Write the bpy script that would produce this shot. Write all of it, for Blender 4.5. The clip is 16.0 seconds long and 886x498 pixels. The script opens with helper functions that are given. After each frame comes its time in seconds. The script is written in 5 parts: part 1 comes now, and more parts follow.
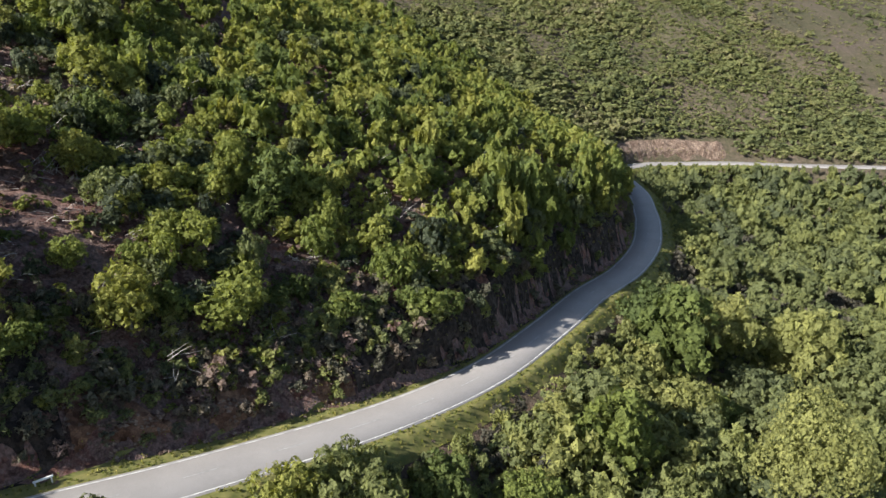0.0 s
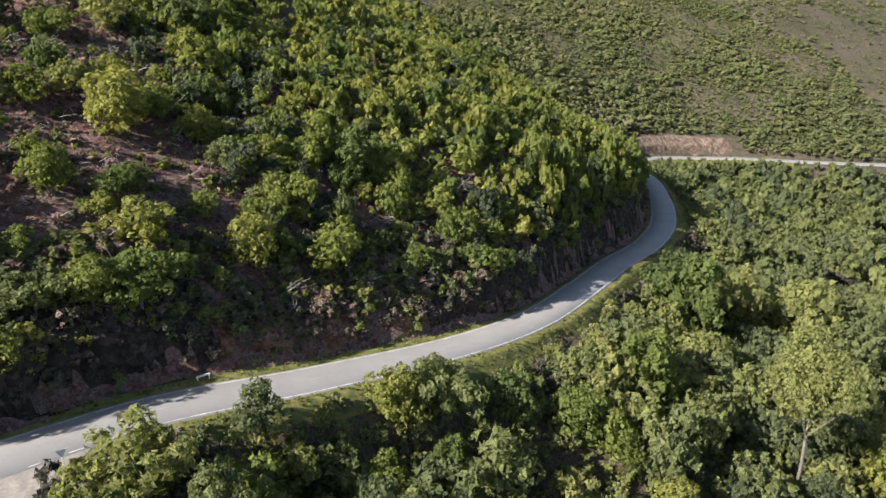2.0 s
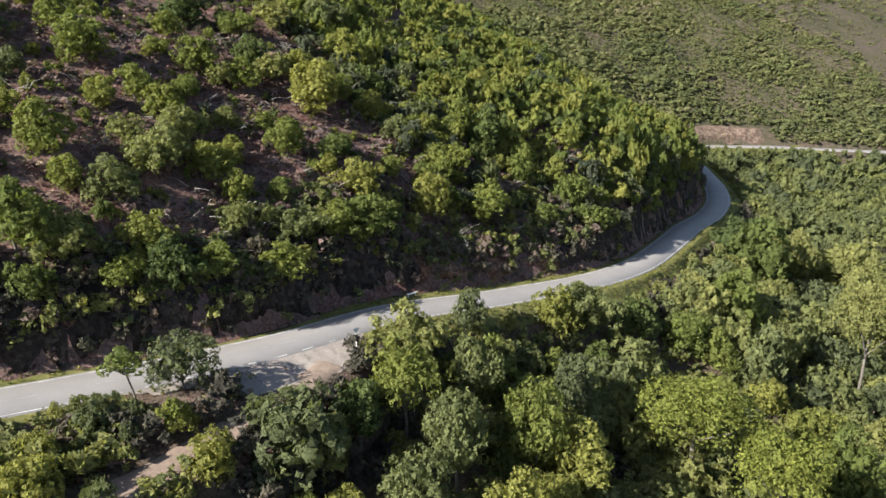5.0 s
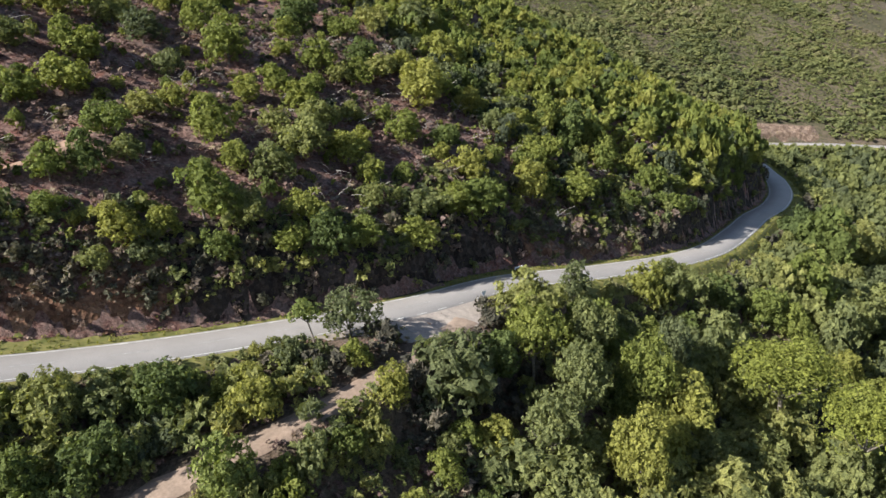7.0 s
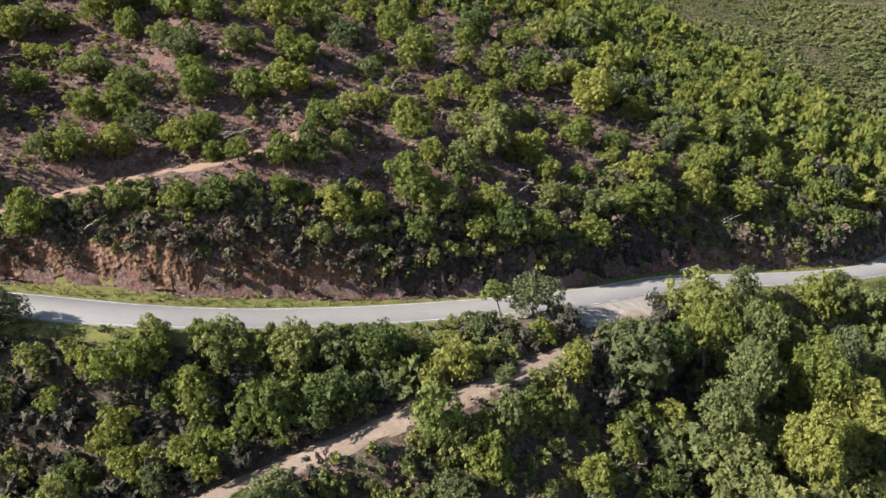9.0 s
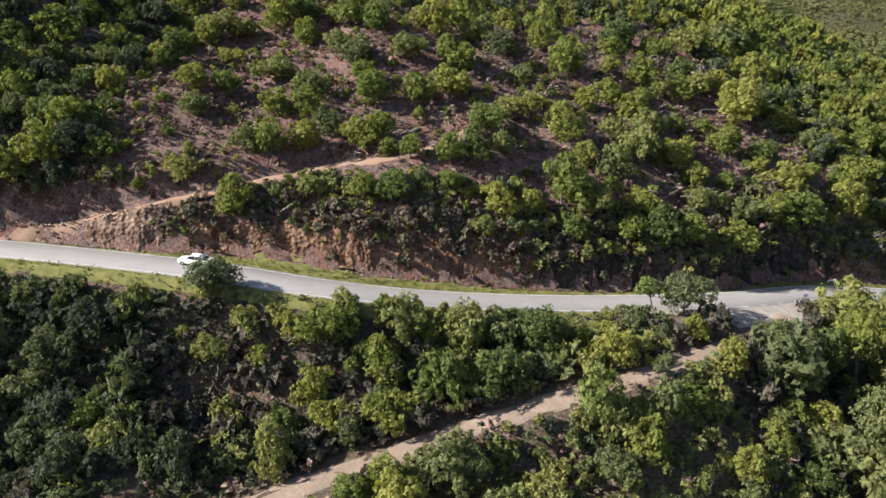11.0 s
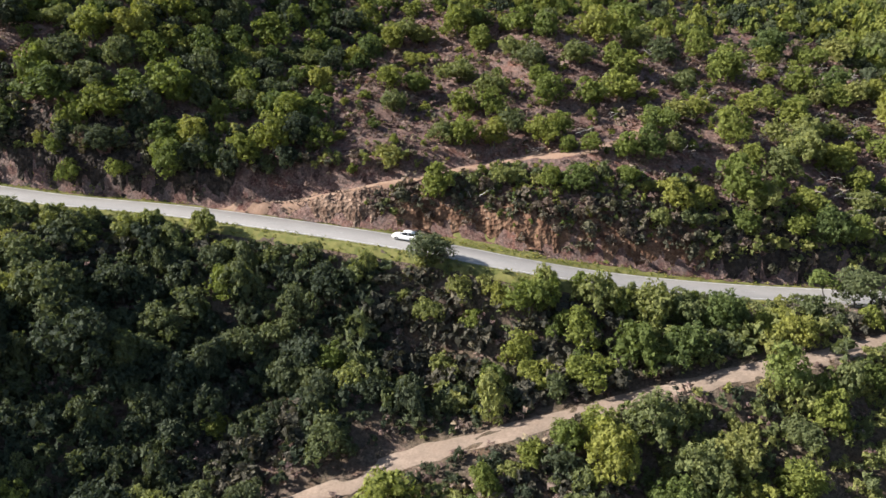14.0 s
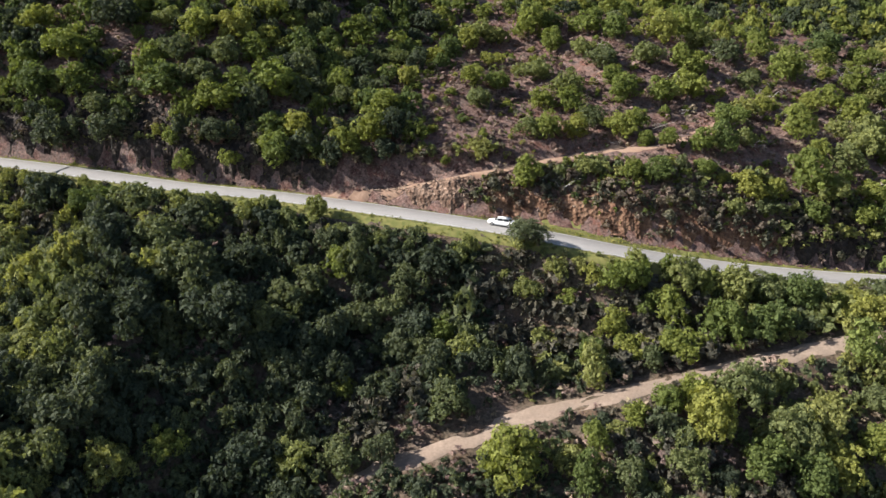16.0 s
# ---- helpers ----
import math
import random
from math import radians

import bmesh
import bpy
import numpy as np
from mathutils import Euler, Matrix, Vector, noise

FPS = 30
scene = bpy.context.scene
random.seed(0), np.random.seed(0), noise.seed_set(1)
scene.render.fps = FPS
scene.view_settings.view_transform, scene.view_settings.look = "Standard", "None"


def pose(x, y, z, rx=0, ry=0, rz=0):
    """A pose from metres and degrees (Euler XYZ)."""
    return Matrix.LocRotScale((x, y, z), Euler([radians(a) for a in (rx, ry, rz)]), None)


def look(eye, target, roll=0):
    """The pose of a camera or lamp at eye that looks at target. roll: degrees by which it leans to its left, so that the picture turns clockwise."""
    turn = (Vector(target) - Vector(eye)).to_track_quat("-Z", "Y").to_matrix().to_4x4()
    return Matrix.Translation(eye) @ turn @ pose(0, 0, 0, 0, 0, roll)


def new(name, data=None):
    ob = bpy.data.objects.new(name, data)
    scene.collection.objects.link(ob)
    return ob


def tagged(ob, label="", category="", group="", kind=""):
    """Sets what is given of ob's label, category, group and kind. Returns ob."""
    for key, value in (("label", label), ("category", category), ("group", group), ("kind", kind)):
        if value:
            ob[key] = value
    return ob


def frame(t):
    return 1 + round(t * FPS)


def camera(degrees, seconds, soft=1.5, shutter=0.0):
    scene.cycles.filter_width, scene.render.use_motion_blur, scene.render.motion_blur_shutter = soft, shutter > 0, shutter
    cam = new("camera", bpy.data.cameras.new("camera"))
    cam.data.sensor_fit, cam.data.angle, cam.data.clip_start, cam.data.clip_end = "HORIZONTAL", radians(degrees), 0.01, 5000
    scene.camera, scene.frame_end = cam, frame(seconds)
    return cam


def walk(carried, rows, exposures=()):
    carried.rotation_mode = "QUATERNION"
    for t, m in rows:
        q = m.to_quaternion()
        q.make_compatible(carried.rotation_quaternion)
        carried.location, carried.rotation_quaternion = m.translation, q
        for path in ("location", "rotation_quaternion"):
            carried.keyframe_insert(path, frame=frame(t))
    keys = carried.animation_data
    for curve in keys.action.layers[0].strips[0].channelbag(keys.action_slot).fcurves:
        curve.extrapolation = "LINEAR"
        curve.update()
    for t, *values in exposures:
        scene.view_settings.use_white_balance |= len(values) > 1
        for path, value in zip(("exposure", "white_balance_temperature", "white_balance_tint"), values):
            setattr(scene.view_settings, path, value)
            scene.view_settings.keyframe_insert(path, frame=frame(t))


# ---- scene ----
cam = camera(63.8, 16.0, soft=1.5)
EXPOSURE, SKY, SUN = 1.42, 0.066, 5.0
METRES, EYE, TILT, LEAN, TURN = 128.0, 41.14, -19.6, 0.28, 0.0
ROWS = [
    (0.0, 0.0, 0.0, 0.0, 0.0, 0.0, -0.0),
    (0.5, -0.011, -0.0317, -0.0115, -0.03, -0.01, -0.21),
    (1.0, -0.0271, -0.0655, -0.0236, -0.05, -0.02, -0.41),
    (1.5, -0.0453, -0.0961, -0.0343, -0.05, -0.01, -0.59),
    (2.0, -0.0684, -0.1287, -0.0456, -0.04, 0.03, -0.8),
    (2.5, -0.0928, -0.1588, -0.0551, -0.01, 0.05, -0.91),
    (3.0, -0.121, -0.1924, -0.0666, 0.07, 0.09, -0.89),
    (3.5, -0.1478, -0.2236, -0.0769, 0.15, 0.09, -0.85),
    (4.0, -0.1774, -0.2566, -0.0876, 0.23, 0.0, -0.77),
    (6.5, -0.2997, -0.3929, -0.1315, 1.92, -0.01, -0.62),
    (7.0, -0.3185, -0.4139, -0.1396, 3.22, 0.21, -0.9),
    (7.5, -0.3323, -0.4328, -0.1454, 5.92, 0.32, -1.79),
    (8.0, -0.3457, -0.4522, -0.152, 8.57, 0.46, -2.71),
    (8.5, -0.3569, -0.4699, -0.158, 10.77, 0.55, -3.48),
    (9.0, -0.3685, -0.4885, -0.1645, 13.15, 0.61, -4.32),
    (11.5, -0.4223, -0.5799, -0.1943, 22.99, 0.3, -7.98),
    (12.0, -0.4335, -0.6009, -0.2017, 24.73, 0.19, -8.62),
    (12.5, -0.4436, -0.6212, -0.2083, 25.9, 0.05, -9.06),
    (13.0, -0.4548, -0.644, -0.2162, 26.82, -0.04, -9.4),
    (13.5, -0.4651, -0.666, -0.2234, 27.4, -0.1, -9.63),
    (14.0, -0.4766, -0.691, -0.2318, 28.03, -0.17, -9.9),
    (14.5, -0.4874, -0.7154, -0.24, 28.63, -0.23, -10.16),
    (15.0, -0.4994, -0.7427, -0.2492, 29.21, -0.35, -10.37),
    (15.5, -0.5104, -0.7691, -0.2577, 29.47, -0.43, -10.47),
    (16.0, -0.5229, -0.7991, -0.2676, 29.4, -0.45, -10.46),
]
walk(cam, [(t, pose(0, 0, EYE, TILT, LEAN, TURN) @ pose(METRES * x, METRES * y, METRES * z, 90 + pitch, roll, yaw)) for t, x, y, z, yaw, pitch, roll in ROWS],
     exposures=[(0.0, EXPOSURE), (16.0, EXPOSURE)])

# ---- world and sun ----
SUN_TO = Vector((-0.86, -0.51, 0.0)).normalized()      # towards the sun, on the plan
SUN_UP = radians(33.0)
world = bpy.data.worlds.new("world")
scene.world = world
world.use_nodes = True
sky = world.node_tree.nodes.new("ShaderNodeTexSky")
sky.sky_type, sky.sun_disc = "NISHITA", False
sky.sun_elevation, sky.sun_rotation = SUN_UP, math.atan2(SUN_TO.x, SUN_TO.y)
world.node_tree.nodes["Background"].inputs["Strength"].default_value = SKY
world.node_tree.links.new(sky.outputs[0], world.node_tree.nodes["Background"].inputs["Color"])
sun = new("sun", bpy.data.lights.new("sun", "SUN"))
sun.data.energy, sun.data.angle, sun.data.color = SUN, radians(0.6), (1.0, 0.95, 0.87)
toward = Vector((SUN_TO.x * math.cos(SUN_UP), SUN_TO.y * math.cos(SUN_UP), math.sin(SUN_UP)))
sun.matrix_world = look(toward * 300, (0, 0, 0))


# ---- materials ----
def material(name, rough=0.9, spec=0.2):
    m = bpy.data.materials.new(name)
    m.use_nodes = True
    b = m.node_tree.nodes["Principled BSDF"]
    b.inputs["Roughness"].default_value, b.inputs["Specular IOR Level"].default_value = rough, spec
    return m, m.node_tree.nodes, m.node_tree.links, b


def ramp(nodes, links, source, stops):
    r = nodes.new("ShaderNodeValToRGB")
    while len(r.color_ramp.elements) < len(stops):
        r.color_ramp.elements.new(0.5)
    for e, (p, c) in zip(r.color_ramp.elements, stops):
        e.position, e.color = p, (*c, 1)
    links.new(source, r.inputs[0])
    return r.outputs[0]


def noise_tex(nodes, links, scale, detail=4.0, rough=0.55):
    n, g = nodes.new("ShaderNodeTexNoise"), nodes.new("ShaderNodeNewGeometry")
    n.inputs["Scale"].default_value, n.inputs["Detail"].default_value, n.inputs["Roughness"].default_value = scale, detail, rough
    links.new(g.outputs["Position"], n.inputs["Vector"])
    return n.outputs["Fac"]


def mix(nodes, links, fac, a, b, blend="MIX"):
    x = nodes.new("ShaderNodeMix")
    x.data_type, x.blend_type = "RGBA", blend
    for v, k in ((fac, 0), (a, 6), (b, 7)):
        if isinstance(v, (int, float)):
            x.inputs[k].default_value = v
        elif isinstance(v, tuple):
            x.inputs[k].default_value = (*v, 1)
        else:
            links.new(v, x.inputs[k])
    return x.outputs[2]


def bumped(nodes, links, b, source, strength, distance):
    u = nodes.new("ShaderNodeBump")
    u.inputs["Strength"].default_value, u.inputs["Distance"].default_value = strength, distance
    links.new(source, u.inputs["Height"])
    links.new(u.outputs[0], b.inputs["Normal"])


def soil_material(name, dark, mid, light, dry, fine=3.0):
    m, n, l, b = material(name, 0.95, 0.1)
    big = ramp(n, l, noise_tex(n, l, 0.09, 5.0), [(0.36, dark), (0.5, mid), (0.66, light)])
    small = ramp(n, l, noise_tex(n, l, fine, 6.0, 0.7), [(0.3, (0.75, 0.75, 0.75)), (0.66, (1.12, 1.12, 1.12))])
    c = mix(n, l, ramp(n, l, noise_tex(n, l, 0.35, 6.0, 0.65), [(0.42, (0, 0, 0)), (0.6, (1, 1, 1))]), big, dry)
    l.new(mix(n, l, 1.0, c, small, "MULTIPLY"), b.inputs["Base Color"])
    bumped(n, l, b, noise_tex(n, l, 2.2, 8.0, 0.7), 0.4, 0.08)
    return m


def foliage(name, stops, per_object, glow=0.34, leaf=6.0):
    """Leaves: tint by plant, speckle by leaf cluster, light let through."""
    m, n, l, b = material(name, 0.75, 0.12)
    if per_object:
        src = n.new("ShaderNodeObjectInfo").outputs["Random"]
    else:
        a = n.new("ShaderNodeAttribute")
        a.attribute_name = "tint"
        src = a.outputs["Fac"]
    base = ramp(n, l, src, stops)
    speck = ramp(n, l, n.new("ShaderNodeNewGeometry").outputs["Random Per Island"], [(0.0, (0.78, 0.8, 0.82)), (0.6, (1.0, 1.0, 1.0)), (1.0, (1.22, 1.2, 1.1))])
    grain = ramp(n, l, noise_tex(n, l, 7.0, 3.0, 0.6), [(0.36, (0.62, 0.65, 0.65)), (0.5, (1.0, 1.0, 1.0)), (0.64, (1.36, 1.32, 1.2))])
    c = mix(n, l, 1.0, mix(n, l, 1.0, base, speck, "MULTIPLY"), grain, "MULTIPLY")
    l.new(c, b.inputs["Base Color"])
    t, s = n.new("ShaderNodeBsdfTranslucent"), n.new("ShaderNodeMixShader")
    l.new(mix(n, l, 1.0, c, (1.45, 1.45, 0.85), "MULTIPLY"), t.inputs["Color"])
    s.inputs[0].default_value = glow
    l.new(b.outputs[0], s.inputs[1])
    l.new(t.outputs[0], s.inputs[2])
    # gaps between the leaves of a spray
    hole, gap = n.new("ShaderNodeMixShader"), n.new("ShaderNodeBsdfTransparent")
    l.new(ramp(n, l, noise_tex(n, l, leaf, 2.0, 0.5), [(0.41, (0, 0, 0)), (0.45, (1, 1, 1))]), hole.inputs[0])
    l.new(gap.outputs[0], hole.inputs[1])
    l.new(s.outputs[0], hole.inputs[2])
    l.new(hole.outputs[0], n["Material Output"].inputs["Surface"])
    return m


def plain(name, dark, light, scale, rough=0.8, spec=0.3, bump=0.0):
    m, n, l, b = material(name, rough, spec)
    f = noise_tex(n, l, scale, 5.0, 0.6)
    l.new(ramp(n, l, f, [(0.35, dark), (0.65, light)]), b.inputs["Base Color"])
    if bump:
        bumped(n, l, b, f, 0.6, bump)
    return m


GREEN = [(0.0, (0.073, 0.098, 0.038)), (0.3, (0.117, 0.143, 0.042)), (0.65, (0.157, 0.176, 0.048)), (1.0, (0.2, 0.202, 0.057))]
OLIVE = [(0.0, (0.082, 0.098, 0.055)), (0.3, (0.126, 0.143, 0.063)), (0.65, (0.164, 0.178, 0.068)), (1.0, (0.202, 0.204, 0.074))]
GREY_GREEN = [(0.0, (0.07, 0.07, 0.056)), (0.35, (0.104, 0.1, 0.07)), (0.7, (0.128, 0.102, 0.084)), (1.0, (0.155, 0.11, 0.1))]
SCRUB = [(0.0, (0.095, 0.112, 0.055)), (0.45, (0.145, 0.158, 0.066)), (0.75, (0.165, 0.162, 0.082)), (1.0, (0.17, 0.145, 0.11))]
DRY = [(0.0, (0.095, 0.062, 0.058)), (0.4, (0.155, 0.102, 0.096)), (0.75, (0.21, 0.148, 0.136)), (1.0, (0.22, 0.18, 0.13))]
GRASS = [(0.0, (0.09, 0.11, 0.025)), (0.5, (0.15, 0.16, 0.035)), (1.0, (0.24, 0.21, 0.08))]


def hillside_material():
    """Red-brown soil with dry litter; olive heath where the sheet's 'heath' value says so."""
    m, n, l, b = material("hillside_soil", 0.95, 0.1)
    soil = ramp(n, l, noise_tex(n, l, 0.08, 5.0), [(0.34, (0.07, 0.04, 0.037)), (0.5, (0.125, 0.064, 0.054)), (0.66, (0.195, 0.093, 0.07))])
    litter = ramp(n, l, noise_tex(n, l, 0.3, 6.0, 0.65), [(0.4, (0, 0, 0)), (0.58, (1, 1, 1))])
    c = mix(n, l, litter, soil, (0.135, 0.1, 0.092))
    tufts = ramp(n, l, noise_tex(n, l, 1.1, 5.0, 0.7), [(0.5, (0, 0, 0)), (0.56, (1, 1, 1))])
    c = mix(n, l, tufts, c, (0.175, 0.115, 0.1))
    hollow = ramp(n, l, noise_tex(n, l, 0.8, 4.0, 0.7), [(0.36, (0.45, 0.42, 0.42)), (0.46, (1, 1, 1))])
    c = mix(n, l, 1.0, c, hollow, "MULTIPLY")
    heath = ramp(n, l, noise_tex(n, l, 0.03, 7.0, 0.7), [(0.34, (0.066, 0.067, 0.039)), (0.5, (0.086, 0.077, 0.053)), (0.64, (0.1, 0.082, 0.068))])
    heather = ramp(n, l, noise_tex(n, l, 0.7, 6.0, 0.75), [(0.4, (0.66, 0.7, 0.6)), (0.5, (1.0, 1.0, 1.0)), (0.62, (1.3, 1.16, 1.2))])
    heath = mix(n, l, 1.0, heath, heather, "MULTIPLY")
    a = n.new("ShaderNodeAttribute")
    a.attribute_name = "tint"
    c = mix(n, l, a.outputs["Fac"], c, heath)
    small = ramp(n, l, noise_tex(n, l, 2.6, 7.0, 0.75), [(0.32, (0.34, 0.34, 0.34)), (0.62, (1.35, 1.33, 1.3))])
    l.new(mix(n, l, 1.0, c, small, "MULTIPLY"), b.inputs["Base Color"])
    bumped(n, l, b, noise_tex(n, l, 1.8, 8.0, 0.72), 1.0, 0.3)
    return m


def rock_material(name, dark, mid, light):
    """Broken rock with blocks, cracks and earthy stains."""
    m, n, l, b = material(name, 0.92, 0.15)
    g = n.new("ShaderNodeNewGeometry")
    v = n.new("ShaderNodeTexVoronoi")
    v.inputs["Scale"].default_value = 1.7
    l.new(g.outputs["Position"], v.inputs["Vector"])
    block = ramp(n, l, v.outputs["Color"], [(0.1, dark), (0.5, mid), (0.9, light)])
    stain = ramp(n, l, noise_tex(n, l, 0.5, 6.0, 0.7), [(0.36, (0.5, 0.42, 0.38)), (0.6, (1.15, 1.1, 1.05))])
    grit = ramp(n, l, noise_tex(n, l, 7.0, 5.0, 0.7), [(0.3, (0.5, 0.5, 0.5)), (0.65, (1.2, 1.2, 1.2))])
    c = mix(n, l, 1.0, mix(n, l, 1.0, block, stain, "MULTIPLY"), grit, "MULTIPLY")
    l.new(c, b.inputs["Base Color"])
    bumped(n, l, b, v.outputs["Distance"], 1.0, 0.25)
    return m


def asphalt_material():
    m, n, l, b = material("asphalt", 0.82, 0.3)
    fine = ramp(n, l, noise_tex(n, l, 14.0, 4.0, 0.7), [(0.3, (0.8, 0.8, 0.8)), (0.7, (1.15, 1.15, 1.15))])
    wear = ramp(n, l, noise_tex(n, l, 0.22, 6.0, 0.6), [(0.3, (0.24, 0.228, 0.221)), (0.7, (0.28, 0.265, 0.256))])
    l.new(mix(n, l, 1.0, wear, fine, "MULTIPLY"), b.inputs["Base Color"])
    bumped(n, l, b, noise_tex(n, l, 30.0, 3.0), 0.4, 0.01)
    return m


MAT = {
    "ground": hillside_material(),
    "track": soil_material("track_dirt", (0.175, 0.13, 0.102), (0.23, 0.174, 0.138), (0.285, 0.222, 0.178), (0.195, 0.15, 0.12)),
    "path": soil_material("path_dirt", (0.19, 0.12, 0.087), (0.245, 0.157, 0.114), (0.3, 0.2, 0.148), (0.25, 0.172, 0.13)),
    "apron": soil_material("apron_gravel", (0.21, 0.184, 0.163), (0.265, 0.235, 0.21), (0.3, 0.267, 0.238), (0.25, 0.22, 0.2)),
    "rock": rock_material("cut_rock", (0.085, 0.048, 0.034), (0.145, 0.086, 0.06), (0.22, 0.142, 0.1)),
    "scar": rock_material("pale_cut", (0.125, 0.095, 0.078), (0.18, 0.14, 0.116), (0.25, 0.2, 0.165)),
    "mound": rock_material("rubble_bank", (0.11, 0.075, 0.058), (0.175, 0.122, 0.096), (0.28, 0.21, 0.17)),
    # near-black copy of the cut rock; the banks' shade is in this colour
    "dark_rock": rock_material("shade_toned_cut", (0.022, 0.019, 0.018), (0.038, 0.032, 0.029), (0.07, 0.058, 0.052)),
    "verge": plain("verge_grass", (0.095, 0.105, 0.034), (0.18, 0.165, 0.062), 0.9, 0.95, 0.1, 0.1),
    "asphalt": asphalt_material(),
    "paint": plain("road_paint", (0.27, 0.265, 0.26), (0.6, 0.6, 0.58), 0.8, 0.7),
    "worn_paint": plain("worn_paint", (0.2, 0.2, 0.195), (0.36, 0.36, 0.35), 1.6, 0.7),
    "leaf": foliage("tree_leaves", GREEN, True),
    "bush_leaf": foliage("bush_leaves", GREEN, True),
    "olive_leaf": foliage("olive_leaves", OLIVE, True),
    "yellow_leaf": foliage("yellow_leaves", [(0.0, (0.15, 0.172, 0.042)), (1.0, (0.188, 0.2, 0.047))], True),
    "grove_leaf": foliage("grove_leaves", [(0.0, (0.12, 0.15, 0.05)), (1.0, (0.15, 0.175, 0.056))], True),
    "leaf_stuff": foliage("wood_leaves", GREEN, False),
    "olive_stuff": foliage("valley_leaves", OLIVE, False),
    # dark leaves: shade of the ravine and hollows put into the leaf colour
    "dark_leaf": foliage("shade_toned_tree_leaves", [(0.0, (0.04, 0.052, 0.036)), (0.6, (0.065, 0.078, 0.05)), (1.0, (0.11, 0.125, 0.06))], True, 0.3),
    "dark_stuff": foliage("shade_toned_leaves", [(0.0, (0.04, 0.052, 0.036)), (0.6, (0.065, 0.078, 0.05)), (1.0, (0.11, 0.125, 0.06))], False, 0.3),
    "grey_stuff": foliage("brush_leaves", GREY_GREEN, False, 0.2),
    "twigs": foliage("twig_brush", [(0.0, (0.045, 0.045, 0.036)), (0.5, (0.07, 0.066, 0.053)), (1.0, (0.098, 0.087, 0.07))], False, 0.15),
    "scrub": foliage("scrub_leaves", SCRUB, False, 0.2),
    "dry": foliage("dry_twigs", DRY, False, 0.15),
    "grass": foliage("grass_blades", GRASS, False, 0.3),
    "bark": plain("bark", (0.08, 0.07, 0.058), (0.2, 0.18, 0.155), 4.0, 0.9, 0.2, 0.02),
    "deadwood": plain("dead_wood", (0.2, 0.175, 0.16), (0.37, 0.345, 0.32), 3.0, 0.9),
    "white": plain("white_enamel", (0.7, 0.7, 0.7), (0.82, 0.82, 0.8), 6.0, 0.4),
}

# ---- the lie of the land ----
ROAD = [(470, 330, -44), (330, 305, -35.5), (196.6, 285.3, -26.5), (159.1, 278.9, -24.0), (137.1, 277.0, -22.9), (114.3, 275.2, -21.6), (94.2, 272.5, -21.0), (79.1, 267.0, -19.9), (66.7, 256.0, -18.6), (60.3, 245.0, -17.6), (59.5, 234.6, -16.7), (59.5, 211.3, -16.2), (55.6, 189.9, -14.8), (51.1, 170.2, -12.8), (44.8, 149.3, -11.5), (36.0, 131.3, -10.4), (25.8, 116.5, -9.1), (16.4, 100.4, -7.7), (5.5, 83.1, -5.9), (-6.9, 68.9, -3.5), (-22.9, 55.4, -0.7), (-37.9, 44.0, 1.8), (-50.9, 30.8, 3.5), (-67.6, 18.3, 5.2), (-83.1, 7.3, 7.4), (-97.5, -1.5, 10.0), (-115.9, -6.4, 12.1), (-135.0, -12.0, 13.7), (-153.5, -18.1, 15.1), (-170.6, -26.9, 16.7), (-188.9, -33.6, 18.4), (-207.1, -41.7, 20.2), (-330, -95, 31)]
TRACK = [(-43.2, 27.4, 3.4), (-50.3, 14.3, 3.7), (-57.9, 5.2, 3.2), (-66.6, -2.6, 2.0), (-75.4, -9.8, 0.3), (-83.7, -17.7, -1.4), (-91.7, -25.3, -3.0), (-100.4, -32.3, -5.0), (-107.3, -41.0, -7.2), (-116.2, -50.0, -9.5)]


def spline(points, m):
    p = np.array(points, float)
    e = np.vstack([2 * p[0] - p[1], p, 2 * p[-1] - p[-2]])
    u = (np.arange(m) / m)[:, None]
    out = [0.5 * (2 * b + (c - a) * u + (2 * a - 5 * b + 4 * c - d) * u ** 2 + (3 * b - a - 3 * c + d) * u ** 3)
           for a, b, c, d in zip(e[:-3], e[1:-2], e[2:-1], e[3:])]
    return np.vstack(out + [p[-1:]])


def frame_of(line):
    t = np.gradient(line[:, :2], axis=0)
    t /= np.linalg.norm(t, axis=1)[:, None]
    s = np.r_[0, np.cumsum(np.hypot(*np.diff(line[:, :2], axis=0).T))]
    return t, s


ROADLINE = spline(ROAD, 12)
ROAD_T, ROAD_S = frame_of(ROADLINE)
ROAD_S = ROAD_S - ROAD_S[np.abs(ROADLINE[:, 0] - 196.6).argmin()]
TRACKLINE = spline(TRACK, 10)
TRACK_T, TRACK_S = frame_of(TRACKLINE)
# along the road: where the cut begins, its height, slope of the hill, depth of the valley
FOOT = np.interp(ROAD_S, [0, 240, 320, 345, 385, 396, 420, 440, 465, 478, 486, 508, 520, 573], [4.6, 4.0, 4.3, 5.6, 5.8, 4.4, 4.8, 6.4, 8.2, 6.6, 4.3, 4.3, 5.2, 5.2])
CUT = np.interp(ROAD_S, [0, 75, 90, 120, 140, 185, 220, 260, 300, 325, 345, 368, 380, 400, 440, 490, 530, 573], [2, 2, 3.5, 3.5, 3, 5.0, 6.2, 7.0, 7.0, 5.2, 2.0, 1.8, 4.5, 4.2, 2.4, 3.2, 4.0, 4.0])
RISE = np.interp(ROAD_S, [-80, 0, 60, 110, 150, 200, 250, 300, 360, 450, 573], [0.4, 0.42, 0.52, 0.64, 0.52, 0.42, 0.48, 0.5, 0.38, 0.36, 0.38])
